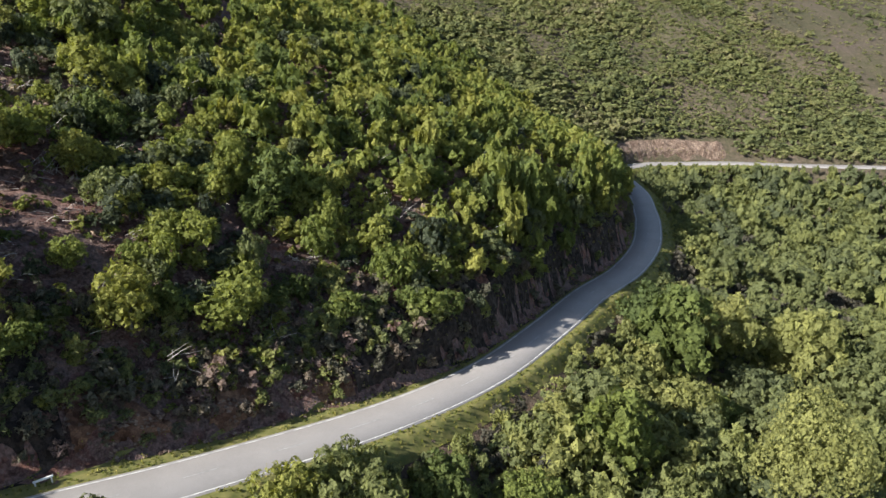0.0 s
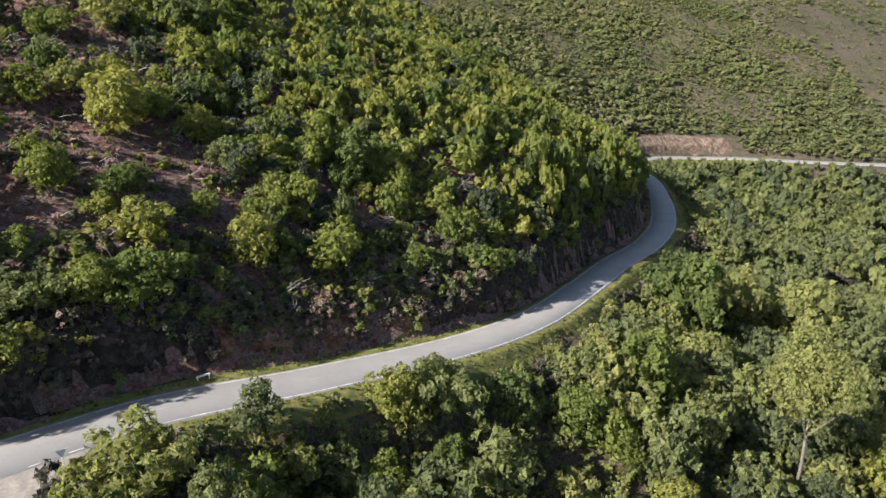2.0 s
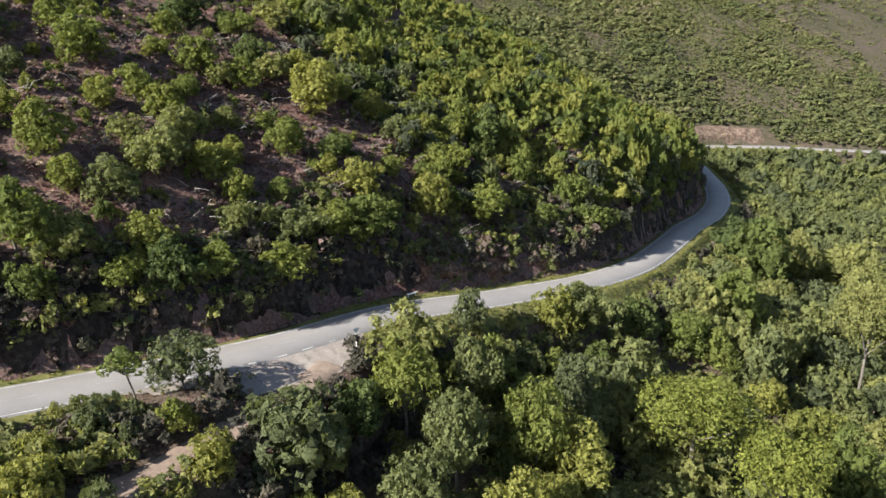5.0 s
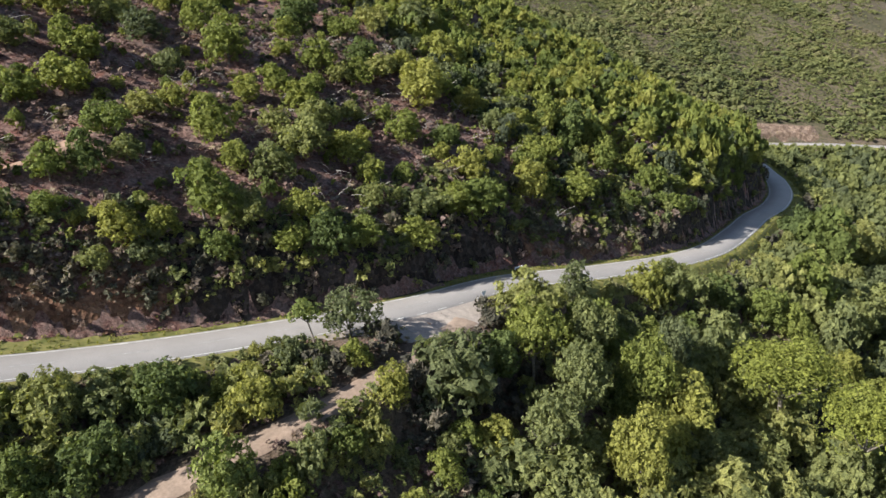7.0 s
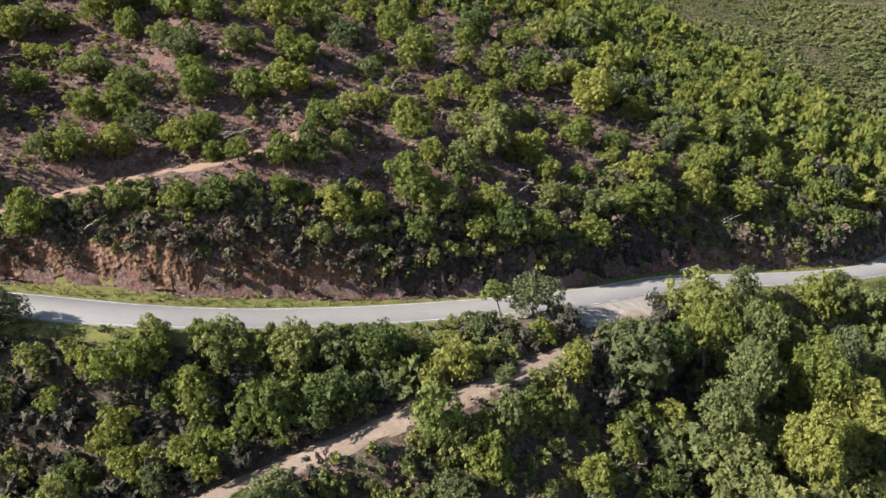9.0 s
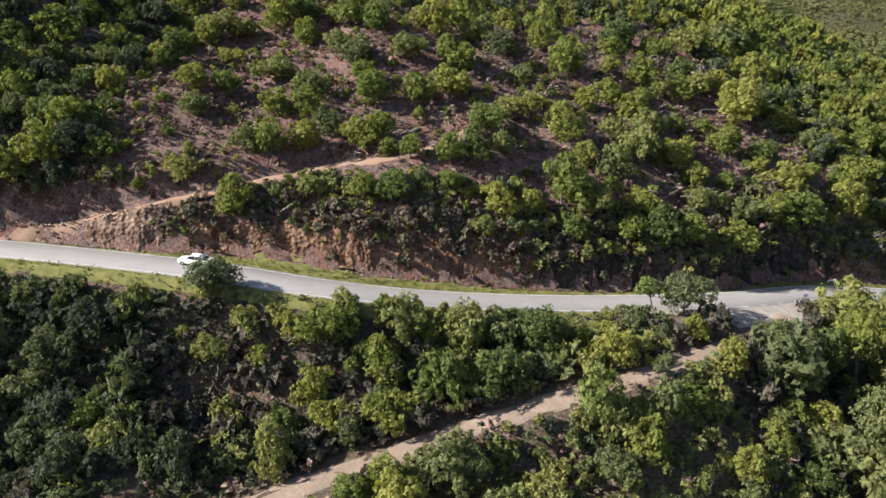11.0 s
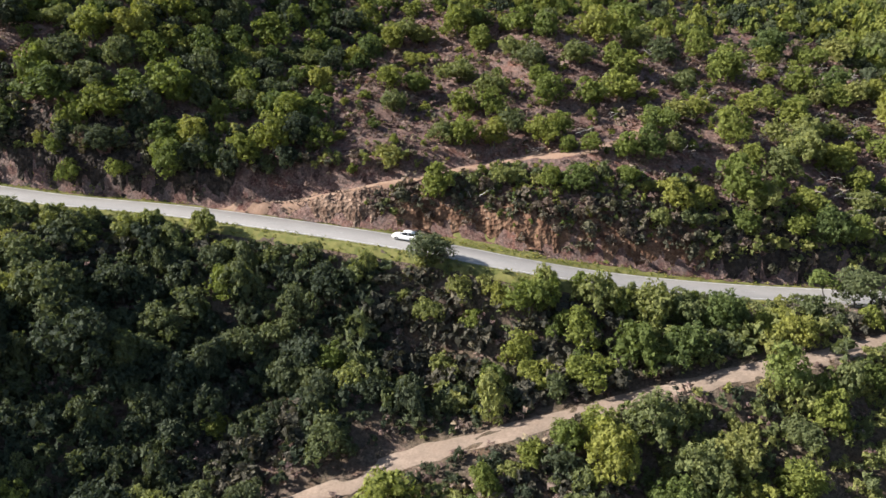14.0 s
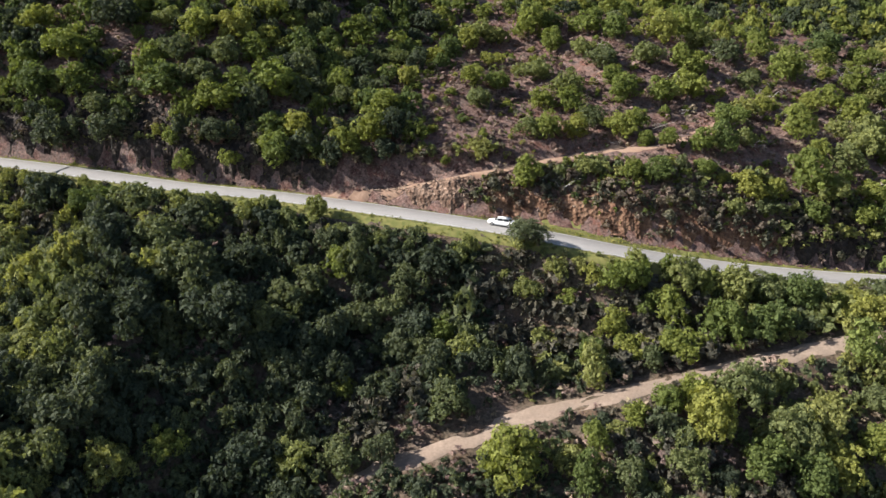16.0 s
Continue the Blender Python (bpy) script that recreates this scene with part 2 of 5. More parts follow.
STEEP = np.interp(ROAD_S, [60, 150, 230, 290, 320, 345, 365, 380, 395, 410, 425, 440, 460, 485, 510, 535, 560], [0.1, 0.03, 0.21, 0.21, 0.19, 0.32, 0.25, 0.53, -0.16, 0.35, 0.27, 0.19, 0.15, -0.15, 0.1, 0.53, 0.57])
# swells and hollows of the hill and of the valley: place, height
HILL_SWELLS = [(10, 118, 2.7), (-120, 41, 0.9), (-83, 19, 2.7), (27, 163, 1.4), (42, 309, 1.4), (-90, 34, -2.4), (-43, 58, 1.3), (-47, 128, -1.8), (-27, 85, 1.7), (-22, 104, 1.4), (-117, 23, -1.8), (1, 99, 1.1), (-125, 3, 1.2), (-14, 91, -2.0), (-83, 67, 1.2), (-49, 76, -1.0), (-109, 48, 1.1)]
VALLEY_SWELLS = [(-120, -36, 8.3), (-139, -39, 4.0), (-154, -40, 5.0), (-18, 23, 4.9), (-151, -54, 3.2), (-58, -1, -1.9), (-89, -28, -1.4), (19, 75, 4.7), (101, 246, 1.7), (-136, -58, 2.2), (-41, 12, -4.1), (-21, 46, -5.0), (38, 94, -1.9), (-86, -11, -2.1), (67, 175, -1.3), (-110, -16, -5.0), (-146, -27, -2.1), (-33, 29, 4.0), (76, 141, -1.1)]
KNEE = np.interp(ROAD_S, [320, 345, 368, 382, 420, 447, 480, 573], [0.0, 0.5, 0.8, 2.3, 4.0, 7.0, 5.5, 4.5])
VERGE = np.interp(ROAD_S, [0, 340, 360, 395, 412, 474, 484, 508, 516], [6.8, 6.8, 5.0, 4.8, 4.4, 4.4, 7.0, 6.6, 4.6])
DROP = np.interp(ROAD_S, [0, 250, 300, 573], [14, 15, 21, 21])
# footpath that leaves the road and climbs the hill
PATH = [(-151, -14.2, 15.0), (-144, -9.6, 15.3), (-137, -5.2, 16.2), (-129, -0.3, 18.2), (-118.6, 6.8, 20.4), (-108.6, 17.2, 22.2), (-98.5, 22.6, 23.6),
        (-93.5, 31.5, 25.6), (-90.5, 39, 27.4)]


def value_noise(x, y, scale, seed):
    x, y = np.asarray(x, float) * scale, np.asarray(y, float) * scale
    i, j = np.floor(x).astype(np.int64), np.floor(y).astype(np.int64)
    u, v = x - i, y - j
    u, v = u * u * (3 - 2 * u), v * v * (3 - 2 * v)

    def h(a, b):
        n = (a * 374761393 + b * 668265263 + seed * 974634777) & 0x7FFFFFFF
        n = ((n ^ (n >> 13)) * 1274126177) & 0x7FFFFFFF
        return ((n ^ (n >> 16)) & 0xFFFF) / 65535.0
    return (h(i, j) * (1 - u) + h(i + 1, j) * u) * (1 - v) + (h(i, j + 1) * (1 - u) + h(i + 1, j + 1) * u) * v


def fractal(x, y, scale, seed, octaves=3):
    return sum((value_noise(x, y, scale * 2 ** k, seed + k) - 0.5) * 0.5 ** k for k in range(octaves))


def nearest(line, t, x, y):
    """Index of the nearest point, signed distance (the hill's side positive) and squared distances."""
    d2 = (x[:, None] - line[None, :, 0]) ** 2 + (y[:, None] - line[None, :, 1]) ** 2
    i = d2.argmin(1)
    vx, vy = x - line[i, 0], y - line[i, 1]
    cross = vx * t[i, 1] - vy * t[i, 0]
    along = vx * t[i, 0] + vy * t[i, 1]
    d = np.where(np.abs(along) < 3, cross, np.sign(cross) * np.hypot(vx, vy))
    return i, d, along, d2


def smooth(v):
    v = np.clip(v, 0, 1)
    return v * v * (3 - 2 * v)


def hill(x, y):
    """Ground without the dirt track: height, signed distance to the road's middle, place along it."""
    i, d, along, d2 = nearest(ROADLINE, ROAD_T, x, y)
    w = 1.0 / (d2 + 1.0)
    w = w * w * w * w
    w /= w.sum(1)[:, None]
    zr, cut, rise, drop, foot, knee, steep = (w @ v for v in (ROADLINE[:, 2], CUT, RISE, DROP, FOOT, KNEE, STEEP))
    a = np.abs(d)
    up = cut * smooth((a - foot) / (0.32 * cut + 0.4)) + knee * (1 - np.exp(-np.maximum(a - foot, 0) / 8)) + rise * 260 * (1 - np.exp(-np.maximum(a - foot - 0.6, 0) / 260)) + steep * 60 * (1 - np.exp(-np.maximum(a - foot - 0.6, 0) / 60))
    down = -drop * (1 - np.exp(-np.maximum(a - 4.4, 0) / 22)) - 0.1 * np.clip(a - 4.4, 0, 300)
    z = zr + np.where(d > 0, up, down) - 0.12
    place = ROAD_S[i] + along
    for at, wide, high, low in ((498, 12, 0.0, 3.0), (340, 11, 0.0, 2.0)):
        z = z - np.exp(-((place - at - 5 * np.sin(a * 0.11 + at)) / wide) ** 2) * np.where(d > 0, high, low) * smooth((a - 7) / 14) * smooth((110 - a) / 60)
    z = z - np.where(d < 0, 7.0, 0.0) * smooth((536 - place) / 13) * smooth((place - 472) / 20) * smooth((a - 8) / 13)
    for swells, here in ((HILL_SWELLS, d > 0), (VALLEY_SWELLS, d < 0)):
        z = z + sum(h * np.exp(-((x - u) ** 2 + (y - v) ** 2) / 17.0 ** 2) for u, v, h in swells) * smooth((a - 5) / 9) * here
    z = z + fractal(x, y, 0.05, 3) * np.clip((a - 5) * 0.12, 0, 3.0) + fractal(x, y, 0.3, 9, 2) * np.clip((a - 4.2) * 0.2, 0, 0.7) * (a > 4.2)
    return z, d, ROAD_S[i]


PATHLINE = spline(PATH, 10)
PATH_T, PATH_S = frame_of(PATHLINE)
APRON = (-45.0, 31.0, 3.05)
APRON_HILL = float(hill(np.array([APRON[0]]), np.array([APRON[1]]))[0][0])


def ground(x, y):
    """Height of the ground, distance to the road (hill positive), place along it, distance to the track and to the footpath."""
    x, y = np.atleast_1d(np.asarray(x, float)), np.atleast_1d(np.asarray(y, float))
    out = []
    for k in range(0, len(x), 20000):
        cx, cy = x[k:k + 20000], y[k:k + 20000]
        z, d, s = hill(cx, cy)
        ways = []
        for line, t, lift, wide, side in ((TRACKLINE, TRACK_T, TRACK_LIFT, 17.0, -1), (PATHLINE, PATH_T, PATH_LIFT, 6.0, 1)):
            i, td, along, d2 = nearest(line, t, cx, cy)
            ta = np.sqrt(d2.min(1))
            off = smooth((side * d - 3.8) / 3.0)
            z = z + lift[i] * np.exp(-(ta / np.where((td > 0) & (side < 0), 7.0, wide)) ** 2) * off
            if side > 0:
                z = z + 1.9 * smooth((-td - 1.4) / 1.5) * np.exp(-np.maximum(-td - 1.4, 0) / 9) * smooth((i - 8) / 12) * smooth((52 - i) / 14) * (np.abs(td) < 40)
            core = 5.5 if side < 0 else 2.6
            flat = smooth((core - ta) / (core - 1.2)) * off * (1.0 if side < 0 else smooth((np.hypot(cx + 90.5, cy - 39) - 1.0) / 6.0))
            z = z * (1 - flat) + (line[i, 2] - 0.1) * flat
            ways.append(ta)
        z = z + (APRON[2] - APRON_HILL) * np.exp(-(np.hypot(cx - APRON[0] - 6, cy - APRON[1] + 4) / 17) ** 2) * smooth((-d - 3.6) / 5.0) * 0.8
        near = smooth((13.0 - np.hypot(cx + 48.5, cy - 27.5)) / 5.0) * smooth((-d - 3.0) / 0.8)
        level = ROADLINE[nearest(ROADLINE, ROAD_T, cx, cy)[0], 2] - 0.14
        z = z * (1 - near) + level * near
        out.append((z, d, s, *ways))
    return [np.concatenate(v) for v in zip(*out)]


TRACK_LIFT = TRACKLINE[:, 2] - hill(TRACKLINE[:, 0], TRACKLINE[:, 1])[0]
TRACK_LIFT[:6] *= np.linspace(0.2, 1, 6)
land, side, _ = hill(PATHLINE[:, 0], PATHLINE[:, 1])
PATHLINE[:, 2] = np.minimum(PATHLINE[:, 2], land + 0.12 + 2.1 * smooth((side - 4.0) / 5.0))
PATH_LIFT = np.clip(PATHLINE[:, 2] - hill(PATHLINE[:, 0], PATHLINE[:, 1])[0], -4, 2.6)

# ---- meshes ----
def mesh_np(name, verts, faces, mat, tint=None, flat=True):
    """A mesh from arrays of places and of triangles or quads."""
    me = bpy.data.meshes.new(name)
    faces = np.asarray(faces, np.int32)
    k = faces.shape[1]
    me.vertices.add(len(verts))
    me.vertices.foreach_set("co", np.asarray(verts, np.float32).ravel())
    me.loops.add(faces.size)
    me.loops.foreach_set("vertex_index", faces.ravel())
    me.polygons.add(len(faces))
    me.polygons.foreach_set("loop_start", np.arange(0, faces.size, k, dtype=np.int32))
    me.polygons.foreach_set("use_smooth", np.full(len(faces), not flat))
    me.update(calc_edges=True)
    if tint is not None:
        me.attributes.new("tint", "FLOAT", "POINT").data.foreach_set("value", np.asarray(tint, np.float32))
    me.materials.append(mat)
    return me


def part(name, me, parent=None, label=""):
    ob = new(name, me)
    if parent:
        ob.parent = parent
    return tagged(ob, label) if label else ob


def from_bm(name, bm, mat, flat=True):
    me = bpy.data.meshes.new(name)
    bm.to_mesh(me)
    bm.free()
    me.materials.append(mat)
    if not flat:
        me.polygons.foreach_set("use_smooth", [True] * len(me.polygons))
    return me


def grid_faces(rows, cols):
    a = np.arange(rows * cols).reshape(rows, cols)
    return np.stack([a[:-1, :-1], a[:-1, 1:], a[1:, 1:], a[1:, :-1]], -1).reshape(-1, 4)


def spread(low, high, step, far, n):
    g = np.geomspace(step, far, n)
    return np.r_[(low - g)[::-1], np.arange(low, high, step), high + g]


def ribbon(line, t, offsets, lift):
    """Strip along a line: offsets to the hill's side, heights above the line."""
    nrm = np.stack([t[:, 1], -t[:, 0]], 1)
    v = [np.c_[line[:, :2] + nrm * o, line[:, 2] + h] for o, h in zip(offsets, lift)]
    v = np.stack(v, 1)
    return v.reshape(-1, 3), grid_faces(len(line), len(offsets))


# ground sheet to the horizon
gx, gy = spread(-235, 190, 1.7, 2600, 26), spread(-105, 345, 1.7, 2600, 26)
X, Y = np.meshgrid(gx, gy)
Z, D, S, TA, PA = ground(X.ravel(), Y.ravel())
heath = np.where(D > 0, np.maximum(smooth((175 - S) / 40), smooth((D - 95) / 40)), 0.62 + smooth((300 - S) / 40) * 0.3)
ground_ob = part("ground", mesh_np("ground", np.c_[X.ravel(), Y.ravel(), Z], grid_faces(len(gy), len(gx)), MAT["ground"], heath, flat=False))
tagged(ground_ob, "reddish brown soil of a steep hillside with dry grass", "ground", kind="structure")

# road with its edge lines and broken middle line
fine = spline(ROAD, 40)
fine_t, fine_s = frame_of(fine)
fine_s = fine_s - fine_s[np.abs(fine[:, 0] - 196.6).argmin()]
HALF = 2.85
v, f = ribbon(fine, fine_t, [3.3, 3.2, 0, -3.2, -3.3], [-0.3, 0.0, 0.05, 0.0, -0.3])
road_ob = tagged(part("road", mesh_np("road", v, f, MAT["asphalt"], flat=False)), "pale grey worn asphalt mountain road", "road", kind="structure")
JUNCTION = (388.0, 419.0)


def stretch(low, high):
    return (fine_s >= low) & (fine_s <= high)


def line_mesh(name, low, high, side, wide, mat, label):
    k = stretch(low, high)
    if k.sum() > 1:
        drop = 0.05 * (1 - abs(side) / 3.2) + 0.012
        v, f = ribbon(fine[k], fine_t[k], [side + wide, side - wide], [drop, drop])
        part(name, mesh_np(name, v, f, mat), road_ob, label)


line_mesh("edge_line", -270, 720, HALF, 0.075, MAT["paint"], "white painted edge line")
line_mesh("edge_line", -270, JUNCTION[0], -HALF, 0.075, MAT["paint"], "white painted edge line")
line_mesh("edge_line", JUNCTION[1], 720, -HALF, 0.075, MAT["paint"], "white painted edge line")
for k in np.arange(JUNCTION[0] + 1.5, JUNCTION[1] - 1, 3.4):
    line_mesh("give_way_dash", k, k + 1.7, -HALF, 0.075, MAT["paint"], "white dash across the turning")
for k in np.arange(235, 575, 9.0):
    line_mesh("middle_dash", k, k + 4.4, 0.0, 0.06, MAT["worn_paint"], "worn white dash of the middle line")


def draped(name, low, high, offsets, lift, mat, rough=0.0, scale=0.6, seed=1, step=1, flat=False, clear=0.0, edge=None, patchy=0.0):
    """Strip beside the road that lies on the ground, with broken relief."""
    k = np.where(stretch(low, high))[0][::step]
    line, t = fine[k], fine_t[k]
    nrm = np.stack([t[:, 1], -t[:, 0]], 1)
    foot = np.interp(fine_s[k], ROAD_S, FOOT) if edge else np.zeros(len(k))
    if edge == 'fit':
        p = np.stack([line[:, :2] + nrm * (3.15 + (foot + 0.35 - 3.15) * o)[:, None] for o in offsets], 1)
    else:
        p = np.stack([line[:, :2] + nrm * (foot + o)[:, None] for o in offsets], 1)
    shape = p.shape[:2]
    p = p.reshape(-1, 2)
    z, d, s, ta, pa = ground(p[:, 0], p[:, 1])
    z = z + lift
    if rough:
        w = np.tile(smooth(np.minimum(np.arange(len(offsets)), np.arange(len(offsets))[::-1]) / 3.0), shape[0])
        b = fractal(p[:, 0], p[:, 1], scale, seed, 4) + 0.6 * np.abs(fractal(p[:, 0] + z, p[:, 1] - z, scale * 1.7, seed + 9, 3))
        out = np.repeat(nrm, shape[1], 0)
        p = p - out * (b * rough * w)[:, None]
        z = z + b * rough * 0.6 * w
    if patchy:
        z = z + (fractal(p[:, 0], p[:, 1], 0.16, 44, 3) - 0.06) * patchy
    z = np.where(pa < clear, z - 1.2, z)
    if name == "mound":
        z = np.where(nearest(PATHLINE, PATH_T, p[:, 0], p[:, 1])[1] < 0, z - 2.0, z)
    return part(name, mesh_np(name, np.c_[p, z], grid_faces(*shape), mat, flat=flat))


# verges
o = draped("verge", 60, 585, np.linspace(0, 1, 9), 0.05, MAT["verge"], 0.12, 0.9, 5, edge="fit")
tagged(o, "short green and straw grass verge on the hill's side", "verge", kind="structure")
for low, high in ((60, JUNCTION[0] + 4), (JUNCTION[1] - 2, 585)):
    o = draped("verge", low, high, -np.linspace(3.15, 6.2 if low < 100 else 5.4, 10), 0.05, MAT["verge"], 0.12, 0.9, 6)
    tagged(o, "green grass verge on the valley's side", "verge", kind="structure")

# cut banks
# banks in dark_rock carry their shade as a darker rock colour
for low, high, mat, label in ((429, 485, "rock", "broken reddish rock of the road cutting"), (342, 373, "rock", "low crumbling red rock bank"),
                              (250, 342, "dark_rock", "tall rock cutting with shade in its dark colour"), (373, 429, "dark_rock", "overgrown bank with shade in its dark colour"),
                              (508, 585, "dark_rock", "earth bank above the road with shade in its dark colour"), (84, 128, "scar", "pale eroded bank above the far road")):
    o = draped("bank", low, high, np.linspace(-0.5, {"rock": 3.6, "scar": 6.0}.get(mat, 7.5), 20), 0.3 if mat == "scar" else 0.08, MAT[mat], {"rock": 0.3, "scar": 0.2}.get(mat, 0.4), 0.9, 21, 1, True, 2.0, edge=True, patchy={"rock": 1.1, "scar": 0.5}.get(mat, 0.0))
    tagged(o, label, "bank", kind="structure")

o = draped("mound", 484, 509, np.linspace(-0.4, 8.0, 30), 0.16, MAT["mound"], 0.5, 0.7, 31, 1, True, 1.25, edge=True)
tagged(o, "wedge of broken reddish rubble beside the footpath", "bank", kind="structure")

# dirt track, turning and footpath
v, f = ribbon(TRACKLINE, TRACK_T, [1.9, 1.45, 0.75, 0, -0.75, -1.45, -1.9], [-0.25, 0.0, -0.03, 0.04, -0.03, 0.0, -0.25])
v[:, :2] += (np.c_[fractal(v[:, 0], v[:, 1], 0.35, 61, 3), fractal(v[:, 0], v[:, 1], 0.35, 71, 3)]) * 0.9
tagged(part("dirt_track", mesh_np("dirt_track", v, f, MAT["track"], flat=False)), "pale sandy dirt track with wheel ruts", "track", kind="structure")
v, f = ribbon(PATHLINE[3:], PATH_T[3:], [1.6, 1.2, 0, -1.2, -1.6], [-0.25, 0.0, 0.03, 0.0, -0.25])
v[:, :2] += (np.c_[fractal(v[:, 0], v[:, 1], 0.4, 81, 3), fractal(v[:, 0], v[:, 1], 0.4, 91, 3)]) * 1.0
v = v.reshape(-1, 5, 3)
mid = v[:, 2:3, :2].copy()
v[:, :, :2] = mid + (v[:, :, :2] - mid) * np.interp(np.arange(len(v)), [0, 6, len(v) - 14, len(v) - 1], [0.8, 1.0, 1.0, 0.2])[:, None, None]
v = v.reshape(-1, 3)
v[:, 2] = ground(v[:, 0], v[:, 1])[0] + np.tile([-0.15, 0.07, 0.09, 0.07, -0.15], len(v) // 5)
tagged(part("footpath", mesh_np("footpath", v, f, MAT["path"], flat=False)), "worn orange earth path climbing the hillside", "path", kind="structure")
k = np.where(stretch(JUNCTION[0] + 1, JUNCTION[1] - 1))[0]
edge = fine[k, :2] - np.stack([fine_t[k, 1], -fine_t[k, 0]], 1) * 3.2
u = np.linspace(0, 1, len(k))
inner = np.c_[-41.4 + u * -8.0, 26.4 - u * 6.5]
v = np.stack([edge * (1 - w) + inner * w for w in np.linspace(0, 1, 14)], 1).reshape(-1, 2)
v += np.c_[fractal(v[:, 0], v[:, 1], 0.5, 33, 3), fractal(v[:, 0], v[:, 1], 0.5, 37, 3)] * 1.2 * smooth(np.tile(np.linspace(0, 3, 14), len(k)))[:, None]
z = ground(v[:, 0], v[:, 1])[0] + 0.09
z[::14] = fine[k, 2] - 0.02
v = np.c_[v, z]
f = grid_faces(len(k), 14)
tagged(part("turning", mesh_np("turning", v, f, MAT["apron"], flat=False)), "pale gravel turning where the track meets the road", "track", kind="structure")


# ---- where the single trees stand: place and crown radius ----
HILL_TREES_A = [(-214.0, -20.5, 3.4), (-204.6, -28.9, 3.5), (-203.6, -22.4, 4.2), (-197.5, -25.4, 3.4), (-196.7, -30.6, 4.1), (-199.5, -13.1, 3.9), (-193.1, -25.4, 3.3), (-187.8, -26.3, 3.7), (-192.5, -7.4, 3.1), (-183.1, -18.0, 4.6), (-185.2, -10.8, 3.5), (-185.1, -6.1, 3.6), (-178.8, -13.2, 3.9), (-181.2, -2.1, 3.6), (-173.1, -21.6, 2.1), (-177.8, -7.0, 3.4), (-172.7, -14.5, 3.8), (-169.7, -17.4, 3.2), (-171.0, -10.0, 3.8), (-166.3, -17.8, 2.1), (-174.3, -2.2, 2.9), (-174.9, 3.5, 2.9), (-165.9, -5.6, 4.5), (-167.6, 0.5, 3.4), (-168.2, 5.2, 3.2), (-158.8, -13.6, 3.3), (-157.1, -8.8, 2.8), (-163.6, 10.9, 2.5), (-165.0, 19.5, 4.0), (-158.0, 10.0, 2.7), (-154.8, 1.4, 2.3), (-158.3, 18.1, 2.1)]
HILL_TREES_B = [(-152.5, 6.8, 2.7), (-148.6, -7.3, 2.7), (-154.8, 20.6, 2.3), (-159.9, 39.1, 3.2), (-146.6, 4.5, 3.7), (-145.4, -2.8, 3.5), (-141.8, 0.1, 3.2), (-141.2, -3.6, 2.5), (-148.7, 30.7, 3.0), (-138.0, 1.3, 2.5), (-149.3, 39.5, 2.8), (-148.9, 43.4, 3.6), (-144.8, 45.9, 2.9), (-138.2, 21.4, 2.7), (-140.6, 35.5, 2.4), (-133.5, 16.3, 2.6), (-133.9, 25.0, 2.5), (-139.1, 50.6, 4.2), (-126.4, 3.9, 2.2), (-129.7, 33.0, 3.3), (-135.8, 54.7, 3.2), (-132.5, 48.2, 2.8), (-120.9, 12.0, 2.2), (-123.1, 24.2, 2.8), (-116.8, 3.6, 2.6), (-124.1, 45.6, 2.7), (-121.2, 31.2, 2.9), (-117.5, 13.8, 2.6), (-126.1, 54.5, 3.8), (-118.3, 25.4, 2.6), (-118.3, 42.2, 3.1), (-113.4, 16.6, 2.9)]
HILL_TREES_C = [(-112.5, 22.0, 2.5), (-108.1, 9.8, 2.1), (-114.1, 38.1, 2.5), (-106.8, 22.1, 2.8), (-100.9, 11.7, 2.0), (-110.3, 33.8, 3.3), (-97.2, 13.5, 2.8), (-102.0, 21.8, 1.8), (-104.7, 26.0, 2.4), (-97.9, 21.4, 1.8), (-119.1, 53.2, 3.1), (-109.8, 47.3, 3.1), (-104.0, 38.0, 3.0), (-90.7, 19.8, 2.0), (-92.3, 23.7, 2.4), (-85.1, 17.3, 1.9), (-100.0, 43.0, 3.7), (-89.7, 27.3, 2.7), (-83.9, 20.6, 2.9), (-104.3, 52.9, 3.1), (-90.0, 33.7, 2.9), (-111.5, 63.0, 4.2), (-86.7, 31.8, 1.9), (-80.0, 20.6, 2.3), (-100.5, 51.3, 3.1), (-79.4, 23.6, 2.0), (-89.0, 43.0, 2.6), (-75.8, 28.1, 3.8), (-73.3, 24.6, 2.3), (-107.6, 70.5, 4.0), (-104.3, 67.3, 3.5), (-97.2, 63.1, 3.1)]
HILL_TREES_D = [(-86.7, 47.6, 2.4), (-91.2, 56.5, 2.6), (-72.0, 29.2, 3.2), (-79.4, 42.2, 3.6), (-75.1, 37.9, 2.2), (-66.0, 30.1, 2.7), (-70.0, 39.0, 2.9), (-64.9, 34.8, 2.8), (-92.8, 75.3, 3.3), (-79.1, 57.4, 2.5), (-61.0, 32.3, 3.1), (-84.6, 66.7, 4.2), (-72.4, 50.1, 2.4), (-68.0, 46.7, 3.7), (-57.3, 35.2, 2.5), (-67.6, 51.3, 2.8), (-76.1, 62.3, 2.9), (-57.1, 44.7, 2.5), (-70.8, 59.1, 2.8), (-62.3, 52.0, 3.3), (-50.9, 40.5, 2.9), (-67.4, 56.5, 3.2), (-58.1, 49.2, 2.3), (-60.5, 55.3, 2.5), (-49.7, 47.7, 3.2), (-70.9, 67.1, 2.6), (-78.2, 77.3, 2.0), (-63.7, 63.5, 2.2), (-53.2, 53.1, 1.8), (-45.2, 50.5, 3.4), (-79.7, 86.8, 2.6), (-71.8, 77.1, 3.4)]
